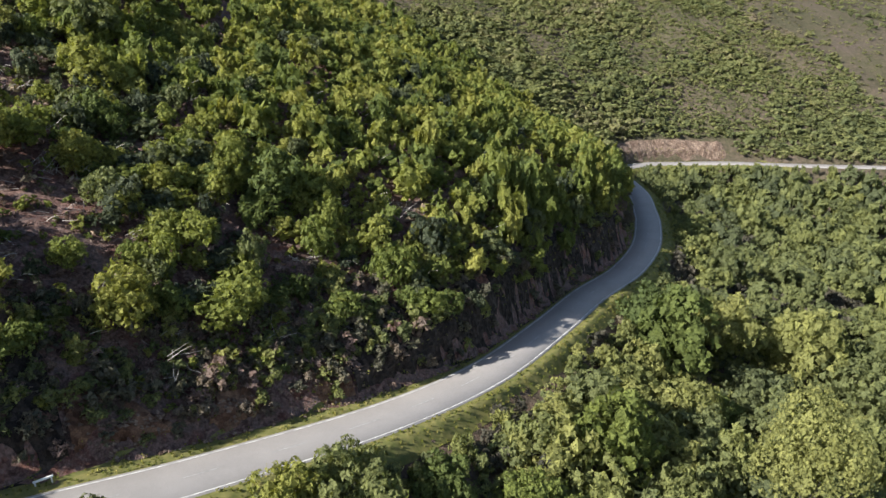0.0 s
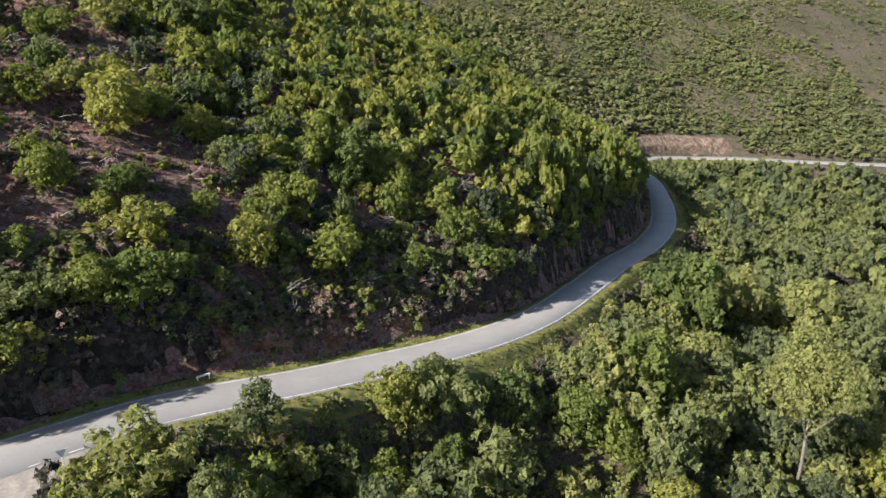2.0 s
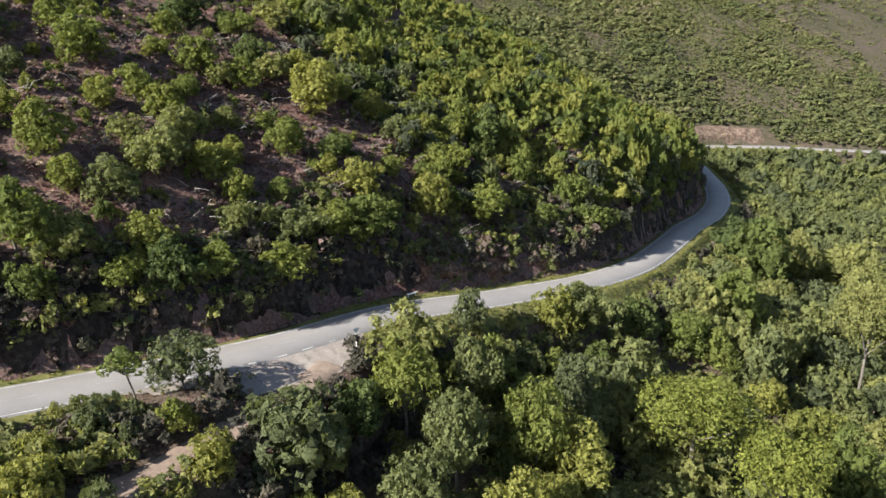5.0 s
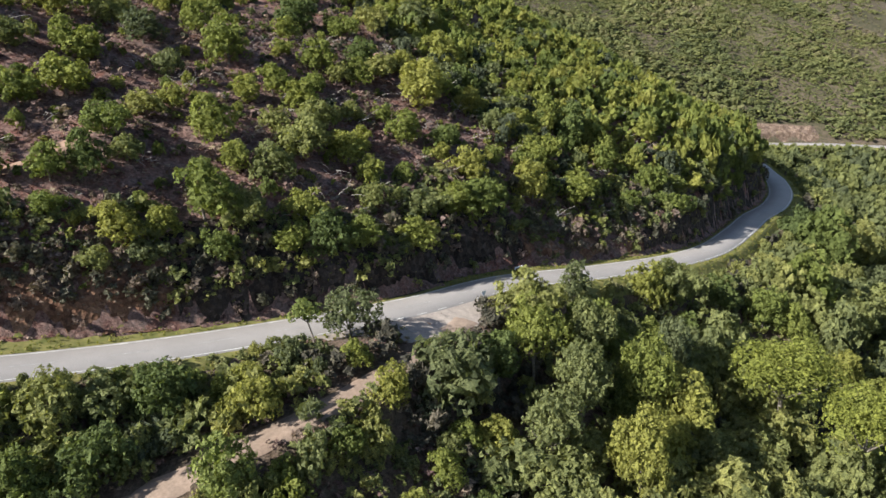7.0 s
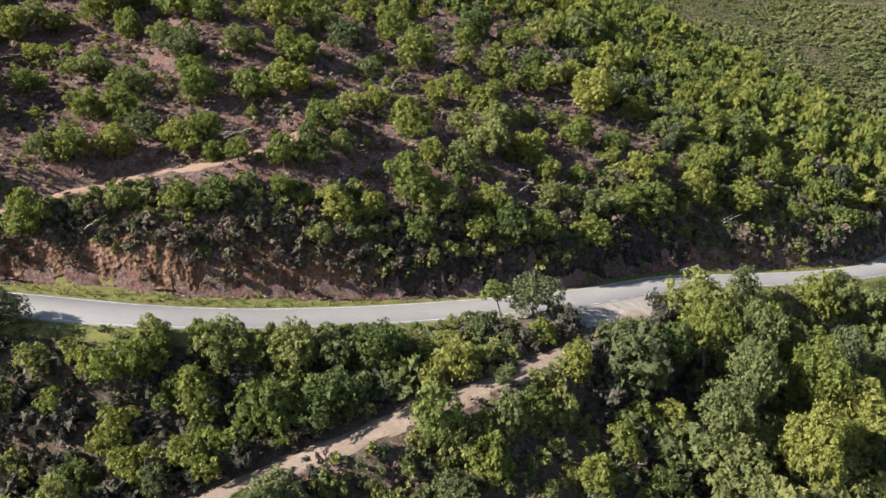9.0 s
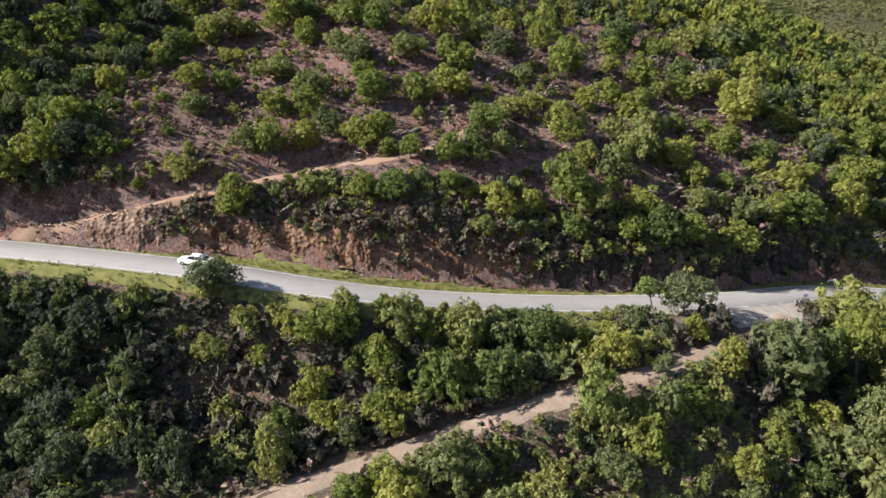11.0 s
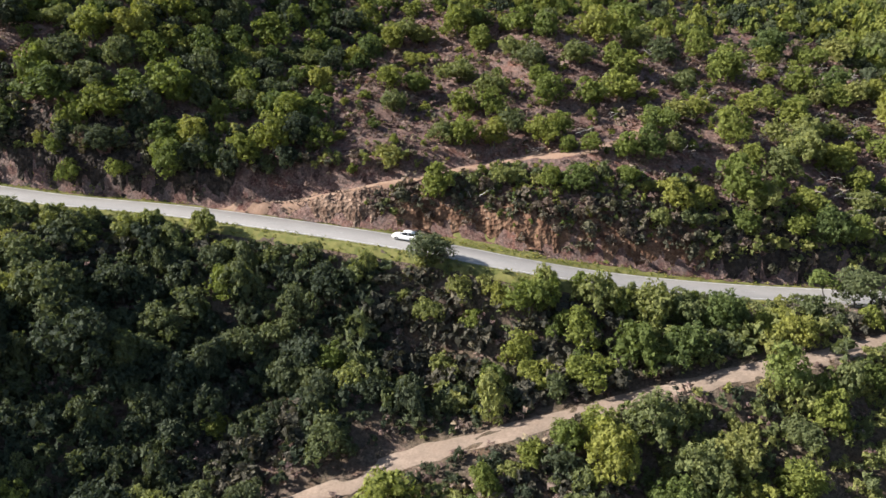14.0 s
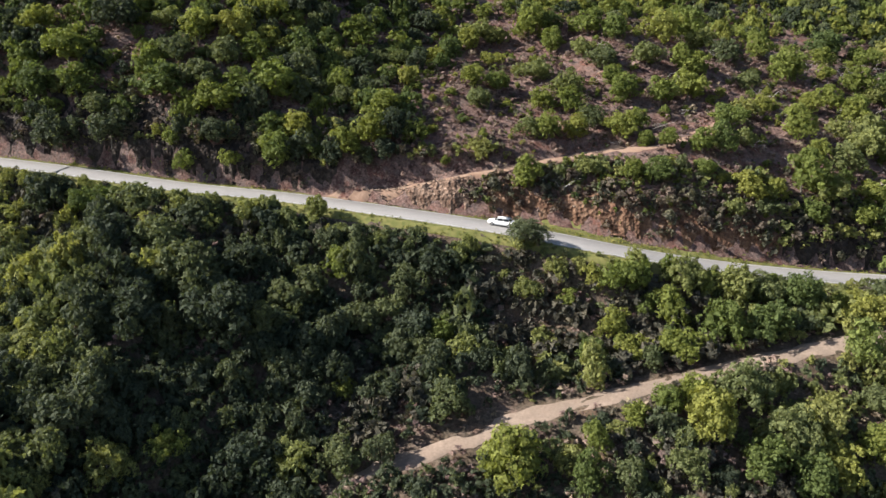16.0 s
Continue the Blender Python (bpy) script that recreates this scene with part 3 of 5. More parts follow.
HILL_TREES_E = [(-54.1, 61.4, 3.1), (-68.1, 76.5, 2.6), (-58.4, 66.7, 1.9), (-80.7, 97.1, 4.4), (-64.8, 77.9, 2.9), (-41.5, 53.2, 3.7), (-48.0, 61.1, 2.0), (-48.2, 64.7, 2.9), (-65.0, 86.0, 3.0), (-71.4, 99.1, 3.3), (-43.6, 60.5, 3.6), (-61.1, 84.7, 3.4), (-47.8, 69.0, 2.3), (-53.2, 79.0, 4.9), (-39.3, 58.4, 2.3), (-57.8, 88.6, 3.1), (-50.9, 85.3, 3.6), (-39.8, 69.7, 2.1), (-66.2, 108.9, 3.9), (-32.6, 66.5, 3.8), (-44.1, 83.5, 3.0), (-39.9, 80.5, 2.6), (-36.8, 79.5, 2.3), (-33.5, 73.7, 2.2), (-51.4, 105.0, 4.1), (-30.5, 77.8, 3.5), (-34.7, 84.7, 2.4), (-24.4, 72.8, 4.4), (-58.1, 120.1, 4.7), (-30.5, 89.3, 2.4), (-22.5, 93.0, 4.3), (-56.7, 126.2, 5.5)]
VALLEY_TREES_A = [(-182.5, -42.1, 3.9), (-174.9, -39.1, 3.4), (-168.5, -36.4, 3.6), (-162.1, -45.0, 3.5), (-144.5, -65.2, 3.8), (-157.4, -40.9, 3.5), (-149.5, -52.8, 3.8), (-138.8, -65.5, 2.8), (-150.0, -42.2, 4.2), (-147.0, -33.4, 3.4), (-140.4, -45.7, 4.5), (-135.7, -59.4, 2.5), (-138.4, -35.3, 2.8), (-138.2, -24.2, 2.1), (-126.4, -55.0, 3.6), (-134.7, -25.8, 2.4), (-122.3, -51.7, 2.8), (-128.4, -29.8, 2.9), (-123.2, -40.0, 1.7), (-125.1, -25.9, 2.5), (-124.2, -22.8, 2.8), (-117.4, -49.1, 2.6), (-120.8, -18.9, 3.1), (-113.1, -45.8, 2.0), (-116.3, -25.8, 1.9), (-108.7, -36.2, 2.6), (-107.7, -14.5, 2.2), (-97.3, -40.9, 3.9), (-104.6, -11.7, 1.8)]
VALLEY_TREES_B = [(-101.9, -13.1, 1.7), (-99.5, -10.5, 1.7), (-96.3, -17.9, 2.2), (-90.0, -33.5, 1.7), (-88.9, -37.6, 2.2), (-94.9, -13.2, 2.3), (-84.8, -36.2, 1.9), (-95.2, -9.1, 3.2), (-90.8, -15.5, 2.2), (-86.7, -27.2, 1.7), (-92.6, -14.1, 1.7), (-94.1, -6.2, 1.8), (-83.5, -24.1, 2.1), (-79.3, -31.0, 2.3), (-87.7, -12.7, 1.7), (-90.8, -9.4, 1.7), (-88.4, -8.7, 2.8), (-81.6, -21.4, 2.2), (-86.9, -10.9, 1.5), (-84.5, -13.6, 2.6), (-77.9, -24.7, 3.4), (-90.0, -4.2, 1.6), (-87.6, -4.3, 2.8), (-71.2, -25.0, 2.8), (-80.7, -8.1, 3.2), (-75.7, -17.4, 3.1), (-84.5, -2.2, 1.7), (-69.7, -20.4, 3.2), (-66.5, -23.4, 2.9)]
VALLEY_TREES_C = [(-81.0, -1.4, 3.1), (-74.8, -4.8, 3.2), (-76.9, 1.7, 2.9), (-66.6, -15.4, 2.6), (-64.0, -19.4, 2.9), (-76.6, 4.3, 1.3), (-72.4, 2.8, 3.0), (-60.2, -14.1, 2.7), (-60.3, -8.5, 2.3), (-70.9, 7.0, 1.5), (-66.9, 6.1, 1.6), (-63.1, 3.3, 2.5), (-58.7, -2.2, 1.8), (-57.5, -5.1, 2.5), (-64.8, 8.5, 1.8), (-53.9, 2.4, 1.9), (-46.9, -0.6, 2.3), (-54.9, 12.7, 1.7), (-50.2, 8.4, 2.3), (-44.7, 5.1, 2.0), (-42.9, 9.8, 1.9), (-39.6, 4.1, 1.9), (-39.5, 11.3, 2.6), (-32.7, 7.9, 4.3), (-25.0, 16.6, 2.2), (-27.9, 23.2, 3.4), (-35.3, 32.8, 4.6), (-19.0, 17.9, 3.4), (-23.5, 23.1, 2.7)]
VALLEY_TREES_D = [(-26.3, 34.3, 4.1), (-16.4, 24.3, 4.7), (-13.9, 39.0, 4.8), (-14.4, 46.1, 3.3), (-13.9, 52.9, 3.4), (-7.5, 51.4, 2.8), (-8.8, 56.0, 4.1), (-0.1, 61.3, 3.2), (8.3, 61.3, 3.9), (13.4, 61.2, 3.3), (20.2, 55.1, 3.3), (27.6, 52.6, 3.8), (13.5, 72.8, 2.6), (34.3, 55.9, 3.6), (20.4, 71.5, 5.2), (26.8, 67.2, 4.0), (42.8, 62.4, 3.9), (55.3, 78.8, 4.4), (42.0, 93.0, 4.3), (48.9, 91.6, 5.6), (38.8, 104.7, 6.8), (36.0, 111.2, 5.8), (51.7, 102.8, 4.6), (49.3, 115.6, 6.2), (72.4, 109.8, 6.5), (65.8, 117.7, 7.9)]
HILL_TREES = np.array(HILL_TREES_A + HILL_TREES_B + HILL_TREES_C + HILL_TREES_D + HILL_TREES_E)
VALLEY_TREES = np.array(VALLEY_TREES_A + VALLEY_TREES_B + VALLEY_TREES_C + VALLEY_TREES_D)


def crowding(x, y, trees):
    """Distance from each place to the nearest of the trees' crowns (negative inside one)."""
    return (np.hypot(x[:, None] - trees[None, :, 0], y[:, None] - trees[None, :, 1]) - trees[None, :, 2]).min(1)


# ---- plants ----
BALL = (np.array([(1, 0, 0), (-1, 0, 0), (0, 1, 0), (0, -1, 0), (0, 0, 1), (0, 0, -1)], float),
        np.array([(0, 2, 4), (2, 1, 4), (1, 3, 4), (3, 0, 4), (2, 0, 5), (1, 2, 5), (3, 1, 5), (0, 3, 5)]))


def unit(a):
    return a / np.linalg.norm(a, axis=1)[:, None]


def crown_arrays(seed, lobes, clumps, per, size, core=True, spread_out=0.7):
    """Crown of radius about 1 and height about 1.6: overlapping lobes, leaf clumps on their skin, leaf sprays on each clump."""
    r = np.random.RandomState(seed)
    c = unit(r.normal(size=(lobes, 3))) * (r.rand(lobes, 1) ** 0.5) * spread_out
    c[:, 2] = np.abs(c[:, 2]) * 1.1 - 0.12
    rad = (0.25 + 0.24 * r.rand(lobes)) * (8.0 / (lobes + 2.0)) ** 0.33
    p, d = np.zeros((0, 3)), np.zeros((0, 3))
    while len(p) < clumps:
        pick = r.choice(lobes, clumps * 2, p=rad ** 2 / (rad ** 2).sum())
        e = r.normal(size=(clumps * 2, 3))
        e[:, 2] += 0.45
        e = unit(e)
        q = c[pick] + e * (rad[pick] * r.uniform(0.8, 1.12, clumps * 2))[:, None]
        inside = (np.linalg.norm(q[:, None] - c[None], axis=2) < 0.8 * rad[None]).any(1)
        p, d = np.vstack([p, q[~inside]]), np.vstack([d, e[~inside]])
    p, d = p[:clumps], d[:clumps]
    cr = 0.13 + 0.12 * r.rand(clumps)
    n = clumps * per
    base, way, small = np.repeat(p, per, 0), np.repeat(d, per, 0), np.repeat(cr, per)
    e = unit(unit(r.normal(size=(n, 3))) + way * 0.75 + np.array([0, 0, 0.25]))
    pos = base + e * (small * r.uniform(0.6, 1.1, n))[:, None]
    nn = unit(e + 0.45 * r.normal(size=(n, 3)))
    u = unit(np.cross(nn, r.normal(size=(n, 3))))
    w = np.cross(nn, u)
    s = (size * r.uniform(0.6, 1.4, n))[:, None]
    q = np.stack([pos - u * s - w * s * 0.5, pos + u * s * 0.9 - w * s * 0.55, pos + w * s * 1.0 + u * s * (r.rand(n, 1) - 0.5)], 1).reshape(-1, 3)
    f = np.arange(n * 3).reshape(-1, 3)
    if core:
        for ce, ra in zip(c, rad):
            f = np.vstack([f, BALL[1] + len(q)])
            q = np.vstack([q, ce + BALL[0] * ra * 0.62 * (0.85 + 0.25 * r.rand(len(BALL[0]), 1))])
    return q + np.array([0, 0, 0.55]), f


def tube(points, radii, sides=6):
    p = np.array(points, float)
    t = np.gradient(p, axis=0)
    v = []
    for a, b, r in zip(p, t, radii):
        b = b / np.linalg.norm(b)
        u = np.cross(b, (0.3, 1, 0.2))
        u /= np.linalg.norm(u)
        w = np.cross(b, u)
        v += [a + r * (math.cos(g) * u + math.sin(g) * w) for g in np.arange(sides) * 2 * math.pi / sides]
    f = [(i * sides + k, i * sides + (k + 1) % sides, (i + 1) * sides + (k + 1) % sides, (i + 1) * sides + k) for i in range(len(p) - 1) for k in range(sides)]
    return np.array(v), np.array(f)


def trunk_arrays(seed, height, thick, limbs=5, lean=0.1):
    """Leaning tapered trunk with limbs, up into the crown."""
    r = np.random.RandomState(seed)
    top = np.array([r.uniform(-lean, lean), r.uniform(-lean, lean), 1.0]) * height
    mid = top * 0.5 + np.r_[r.uniform(-0.06, 0.06, 2) * height, 0]
    v, f = tube([(0, 0, -0.25 * height), mid, top], [thick, thick * 0.75, thick * 0.3])
    for k in range(limbs):
        a = k * 1.3 + r.uniform(0, 0.6)
        b = mid + (top - mid) * r.uniform(0, 0.6)
        e = b + np.array([math.cos(a), math.sin(a), 0.9]) * height * r.uniform(0.18, 0.32)
        lv, lf = tube([b, (b + e) / 2 + np.r_[0, 0, -0.04 * height], e], [thick * 0.45, thick * 0.3, thick * 0.12], 5)
        f, v = np.vstack([f, lf + len(v)]), np.vstack([v, lv])
    return v, f


def merged(name, templates, places, mat, label, category):
    """One object of many plants. places: x, y, z, radius, height, turn, tint, template."""
    vs, fs, ts, base = [], [], [], 0
    for x, y, z, rad, high, turn, tint, k in places:
        q, f = templates[int(k) % len(templates)]
        c, s = math.cos(turn), math.sin(turn)
        vs.append(np.c_[(q[:, 0] * c - q[:, 1] * s) * rad + x, (q[:, 0] * s + q[:, 1] * c) * rad + y, q[:, 2] * high + z])
        fs.append(f + base)
        ts.append(np.full(len(q), tint))
        base += len(q)
    ob = part(name, mesh_np(name, np.vstack(vs), np.vstack(fs), mat, np.concatenate(ts)))
    return tagged(ob, label, category, kind="stuff")


def scatter(x0, x1, y0, y1, step, seed):
    r = np.random.RandomState(seed)
    x, y = np.meshgrid(np.arange(x0, x1, step), np.arange(y0, y1, step * 0.87))
    x = x + (np.arange(x.shape[0]) % 2)[:, None] * step * 0.5
    x, y = x.ravel() + r.uniform(-0.42, 0.42, x.size) * step, y.ravel() + r.uniform(-0.42, 0.42, y.size) * step
    z, d, s, ta, pa = ground(x, y)
    return x, y, z, d, s, ta, pa, r


def turning_room(x, y):
    """Open ground round the turning and the two trees beside it."""
    return ((np.hypot(x - APRON[0] + 2, y - APRON[1] + 1) > 8.5) | ((x > -40.6) & (np.hypot(x + 40.8, y - 33.1) > 1.6))) & (np.hypot(x + 51.0, y - 25.0) > 5.5) & (np.hypot(x + 58.8, y - 20.0) > 3.6) & (np.hypot(x + 56.5, y - 16.5) > 3.4)


def outlook(x, y):
    """The part of the plan that the valley opens to."""
    west = np.interp(y, [36, 68, 84, 116, 212, 300, 400, 516], [-285, -232, -212, -180, -160, -170, -150, -60])
    east = np.interp(y, [-60, -28, -12, 4, 20, 52, 100, 180, 280], [-100, -46, -38, -15, 16, 55, 90, 137, 210])
    return (((x + 67) * 0.48 + (y + 108) * 0.87) > -12) & (x > west) & (x < east) & ((-0.48 * x + 0.87 * y) > 4)


FULL = [crown_arrays(10 + k, 12, 66, 13, 0.092) for k in range(8)]
MID = [crown_arrays(30 + k, 8, 40, 11, 0.118) for k in range(8)]
FAR = [crown_arrays(50 + k, 5, 17, 6, 0.22) for k in range(5)]
SMALL = [crown_arrays(60 + k, 3, 14, 5, 0.25) for k in range(6)]
UNDER = [crown_arrays(65 + k, 3, 14, 6, 0.24, core=False) for k in range(6)]
HILL = [crown_arrays(70 + k, 4, 11, 5, 0.32, core=False) for k in range(6)]
SPRIG = [crown_arrays(80 + k, 3, 6, 4, 0.3, core=False) for k in range(6)]
BUSH_MESH = [mesh_np("foliage", *crown_arrays(100 + k, 11, 70, 15, 0.085), MAT["bush_leaf"]) for k in range(5)]
DARK_BUSH = [mesh_np("foliage", *crown_arrays(105 + k, 11, 70, 15, 0.085), MAT["dark_leaf"]) for k in range(2)]
CROWN_MESH = [mesh_np("crown", *crown_arrays(130 + k, 15 + k, 120, 17, 0.07, spread_out=0.74 + 0.01 * k), MAT["leaf" if k % 3 else "olive_leaf"]) for k in range(9)]
TRUNK_MESH = [mesh_np("trunk", *trunk_arrays(230 + k, 1.0, 0.045, 5, 0.12), MAT["bark"]) for k in range(4)]
DARK_MESH = [mesh_np("crown", *crown_arrays(150 + k, 19, 120, 17, 0.07, spread_out=0.8), MAT["dark_leaf"]) for k in range(3)]
STEM_MESH = [mesh_np("stem", *trunk_arrays(200 + k, 0.9, 0.05, 4, 0.2), MAT["bark"]) for k in range(3)]


def thing(name, crown, stem, m, label, category, group):
    root = new(name)
    part("crown" if category == "tree" else "foliage", crown, root)
    part("trunk" if category == "tree" else "stem", stem, root)
    root.matrix_basis = m
    return tagged(root, label, category, group)


def placed(x, y, z, rad, high, turn):
    return Matrix.LocRotScale((x, y, z), Euler((0, 0, turn)), (rad, rad, high))


# single trees on the hill
r = np.random.RandomState(77)
z, d, s, ta, pa = ground(HILL_TREES[:, 0], HILL_TREES[:, 1])
for k, (x, y, rad) in enumerate(HILL_TREES):
    # dusky: a third of the far trees wear the hollow's shade as colour
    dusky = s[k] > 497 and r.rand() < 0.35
    label = "hillside tree with shade in its dark leaf colour" if dusky else "broad green tree on the red hillside" if rad > 3.2 else "rounded green tree on the dry slope" if rad > 2.4 else "small bright green tree on bare soil"
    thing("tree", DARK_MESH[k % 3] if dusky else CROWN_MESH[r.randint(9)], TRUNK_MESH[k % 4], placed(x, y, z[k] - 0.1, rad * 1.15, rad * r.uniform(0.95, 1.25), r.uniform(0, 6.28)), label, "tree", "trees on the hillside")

# bushes and low trees on the hill above the road
x, y, z, d, s, ta, pa, r = scatter(-272, 110, -60, 420, 3.1, 1)
clump = fractal(x, y, 0.06, 40, 2) + 0.5
dense = np.interp(s, [150, 220, 330, 375, 480, 503], [0.95, 1.15, 1.15, 0.78, 0.62, 1.1]) * np.clip(0.3 + 1.4 * clump, 0.2, 1.25)
foot = np.interp(s, ROAD_S, FOOT)
away = np.abs((x + 128) * 0.88 + (y - 8) * 0.475) 
open_strip = (away < 5.5 + 2 * np.sin(y * 0.3)) & (y > 13) & (y < 70)
dense = np.where(open_strip, 0.1, dense) * np.where((s > 360) & (s < 388) & (d > 9) & (d < 75), 0.8, 1.0)
bare = ((s > 430) & (s < 500) & (d < foot + 6.0))
keep = (d > foot + 1.6) & (d < np.where(s < 340, 260, 200)) & (s > 140) & (pa > 2.2) & (r.rand(len(x)) < dense) & outlook(x, y) & ~bare
clear = crowding(x, y, HILL_TREES)
known = (clear < 7) & (s > 362) & (s < 497)
keep = keep & ~((s >= 497) & (clear < -0.7)) & ~(known & ((clear < 0.1) | (r.rand(len(x)) < 0.45))) & ~((s > 338) & (s < 374) & (d < 15))
rad = np.where(known, 0.6 + 0.9 * r.rand(len(x)) ** 2, np.where(s < 365, 1.7 + 1.7 * r.rand(len(x)) ** 1.3, (1.1 + 1.9 * r.rand(len(x)) ** 1.5) * np.interp(s, [400, 500, 520], [1.05, 1.05, 1.35])))
high = rad * r.uniform(0.7, 1.5, len(x)) * np.where((s > 190) & (s < 300) & (d < foot + 11), 1.6, 1.0)
# tint falls from 495 to 520: shade of that wood put into leaf colour
pl = np.c_[x, y, z - np.where(s < 365, 0.08, 0.25) * high, rad, high, r.uniform(0, 6.28, len(x)), r.rand(len(x)) ** 0.8 * np.interp(s, [495, 520], [1.0, 0.35]), r.randint(0, 60, len(x))]
single = keep & (s > 392) & (s < 545) & (d < 42)
order = np.where(single)[0]
order = order[np.argsort(d[order])][:200]
lone = np.zeros(len(x), bool)
lone[order] = True
for i in order:
    a = pl[i]
    label = ("bright green rounded bush on bare red soil", "low spreading green bush on the dry slope", "tall green bush with a gap-toothed crown")[0 if a[4] < a[3] else (2 if a[4] > 1.15 * a[3] else 1)]
    # past 500, two bushes in five have shade in their leaf colour
    thing("bush", DARK_BUSH[int(a[7]) % 2] if s[i] > 500 and a[7] % 5 < 2 else BUSH_MESH[int(a[7]) % 5], STEM_MESH[int(a[7]) % 3], placed(*a[:6]), label, "bush", "bushes on the slope")
reach = np.hypot(x + 60, y + 60)
# share of bushes darkened to stand for shade on these stretches
shade_toned = r.rand(len(x)) < np.interp(s, [335, 352, 395, 410, 495, 510], [0.08, 0.5, 0.45, 0.08, 0.1, 0.45])
rest = keep & ~lone
merged("shade_toned_wood", MID, pl[rest & shade_toned & (reach < 230)], MAT["dark_stuff"], "hillside bushes with shade in their dark leaf colour", "wood")
rest = rest & ~(shade_toned & (reach < 230))
merged("hillside_wood", FULL, pl[rest & (reach < 165)], MAT["leaf_stuff"], "dense green bushes and low trees on the hillside", "wood")
merged("ridge_wood", HILL, pl[rest & (reach >= 270) & (reach < 430)], MAT["leaf_stuff"], "scattered green bushes along the ridge", "wood")
merged("upper_wood", FAR, pl[rest & (reach >= 165) & (reach < 270)], MAT["leaf_stuff"], "green bushes higher up the hillside", "wood")

# grey-green brush on the cut banks and by the road
x, y, z, d, s, ta, pa, r = scatter(-225, 90, -60, 280, 1.5, 4)
foot = np.interp(s, ROAD_S, FOOT)
rel = d - foot
patch = fractal(x, y, 0.12, 77, 3)
want = np.where(rel < 2.2, np.where((s > 432) & (s < 500), np.where(rel < 1.6, 0.3, 0.8) + 1.8 * patch, np.where((s > 335) & (s < 388), 0.75, np.where((s > 388) & (s < 432), 1.0, 0.7))), np.where(s < 330, 0.5, 1.0))
beside = nearest(PATHLINE, PATH_T, x, y)[1]
want = np.where((s > 484) & (s < 514) & (rel < 9), np.where(beside > 0, 0.03, 0.95 * (beside < -2.4)), want)
want = np.where((s > 250) & (s < 332) & (rel < 6), 0.5, want)
keep = (rel > 0.3) & (rel < np.where(s > 395, 8.5, 12)) & (crowding(x, y, HILL_TREES) > -0.8) & (s > 180) & (pa > 1.7) & (r.rand(len(x)) < want) & outlook(x, y)
low = (-d > np.interp(s, ROAD_S, VERGE) - 0.2) & (d > -9.5) & (s > 150) & (ta > 2.4) & turning_room(x, y) & (r.rand(len(x)) < np.interp(s, [400, 412, 474, 482], [0.55, 0.9, 0.9, 0.5])) & outlook(x, y)
rad = np.where(low, 0.5, 0.95) + np.where(low, 0.6, 0.9) * r.rand(len(x)) ** 1.5
pl = np.c_[x, y, z - 0.1, rad, rad * r.uniform(0.7, 1.3, len(x)), r.uniform(0, 6.28, len(x)), r.rand(len(x)), r.randint(0, 9, len(x))]
green = (r.rand(len(x)) < np.clip(0.15 + 0.1 * rel, 0.15, 0.8)) & ~((s > 430) & (s < 480) & (rel < 4))
merged("bank_brush", SMALL, pl[keep & ~green], MAT["grey_stuff"], "grey-green brush on the road cuttings", "brush")
merged("bank_bushes", SMALL, pl[keep & green], MAT["olive_stuff"], "low green bushes above the road cuttings", "brush")
merged("verge_brush", SMALL, pl[low], MAT["scrub"], "low mixed brush below the road's edge", "brush")

# close brush on the steep banks
x, y, z, d, s, ta, pa, r = scatter(-140, 70, -20, 215, 0.85, 24)
rel = d - np.interp(s, ROAD_S, FOOT)
patch = fractal(x, y, 0.2, 87, 3)
keep = (rel > np.where((s > 335) & (s < 372), 2.0, np.where(s < 335, 4.5, np.where(s > 432, 0.7 + 4.0 * np.clip(patch + 0.05, 0, 1), 1.2)))) & (rel < np.where(s < 335, 9.0, np.where(s > 432, 9.5, np.where(s < 374, 11.0, 7.5)))) & (s > 250) & (s < 486) & (pa > 1.8) & (r.rand(len(x)) < np.where(s > 432, 0.85, np.clip(0.5 + 1.6 * patch, 0.05, 0.85)))
rad = (0.35 + 0.5 * r.rand(len(x)) ** 1.6) * np.where((s > 336) & (s < 374) & (rel > 3), 1.35, 1.0)
pl = np.c_[x, y, z - 0.05, rad, rad * r.uniform(0.8, 1.4, len(x)), r.uniform(0, 6.28, len(x)), r.rand(len(x)), r.randint(0, 9, len(x))]
pale = r.rand(len(x)) < np.where(s < 375, 0.6, np.where(s > 432, 0.7, 0.35))
merged("bank_scrub", SMALL, pl[keep & pale], MAT["grey_stuff"], "grey leggy scrub clinging to the steep bank", "brush")
merged("bank_greens", SMALL, pl[keep & ~pale], MAT["leaf_stuff"], "small green bushes clinging to the steep bank", "brush")

# dry twigs and litter between the bushes
x, y, z, d, s, ta, pa, r = scatter(-225, 60, -60, 230, 1.6, 5)
foot = np.interp(s, ROAD_S, FOOT)
keep = (((d > foot + 3) & (d < 75) & (s > 300)) | ((d < -8) & (s > 400) & (ta > 2.2))) & (pa > 1.5) & (r.rand(len(x)) < 0.75) & outlook(x, y)
rad = 0.55 + 0.95 * r.rand(len(x)) ** 1.6
pl = np.c_[x, y, z - 0.08, rad, rad * r.uniform(0.45, 1.05, len(x)), r.uniform(0, 6.28, len(x)), r.rand(len(x)), r.randint(0, 9, len(x))]
merged("dry_brush", SPRIG, pl[keep], MAT["dry"], "dry brown and greyish twigs and litter", "brush")

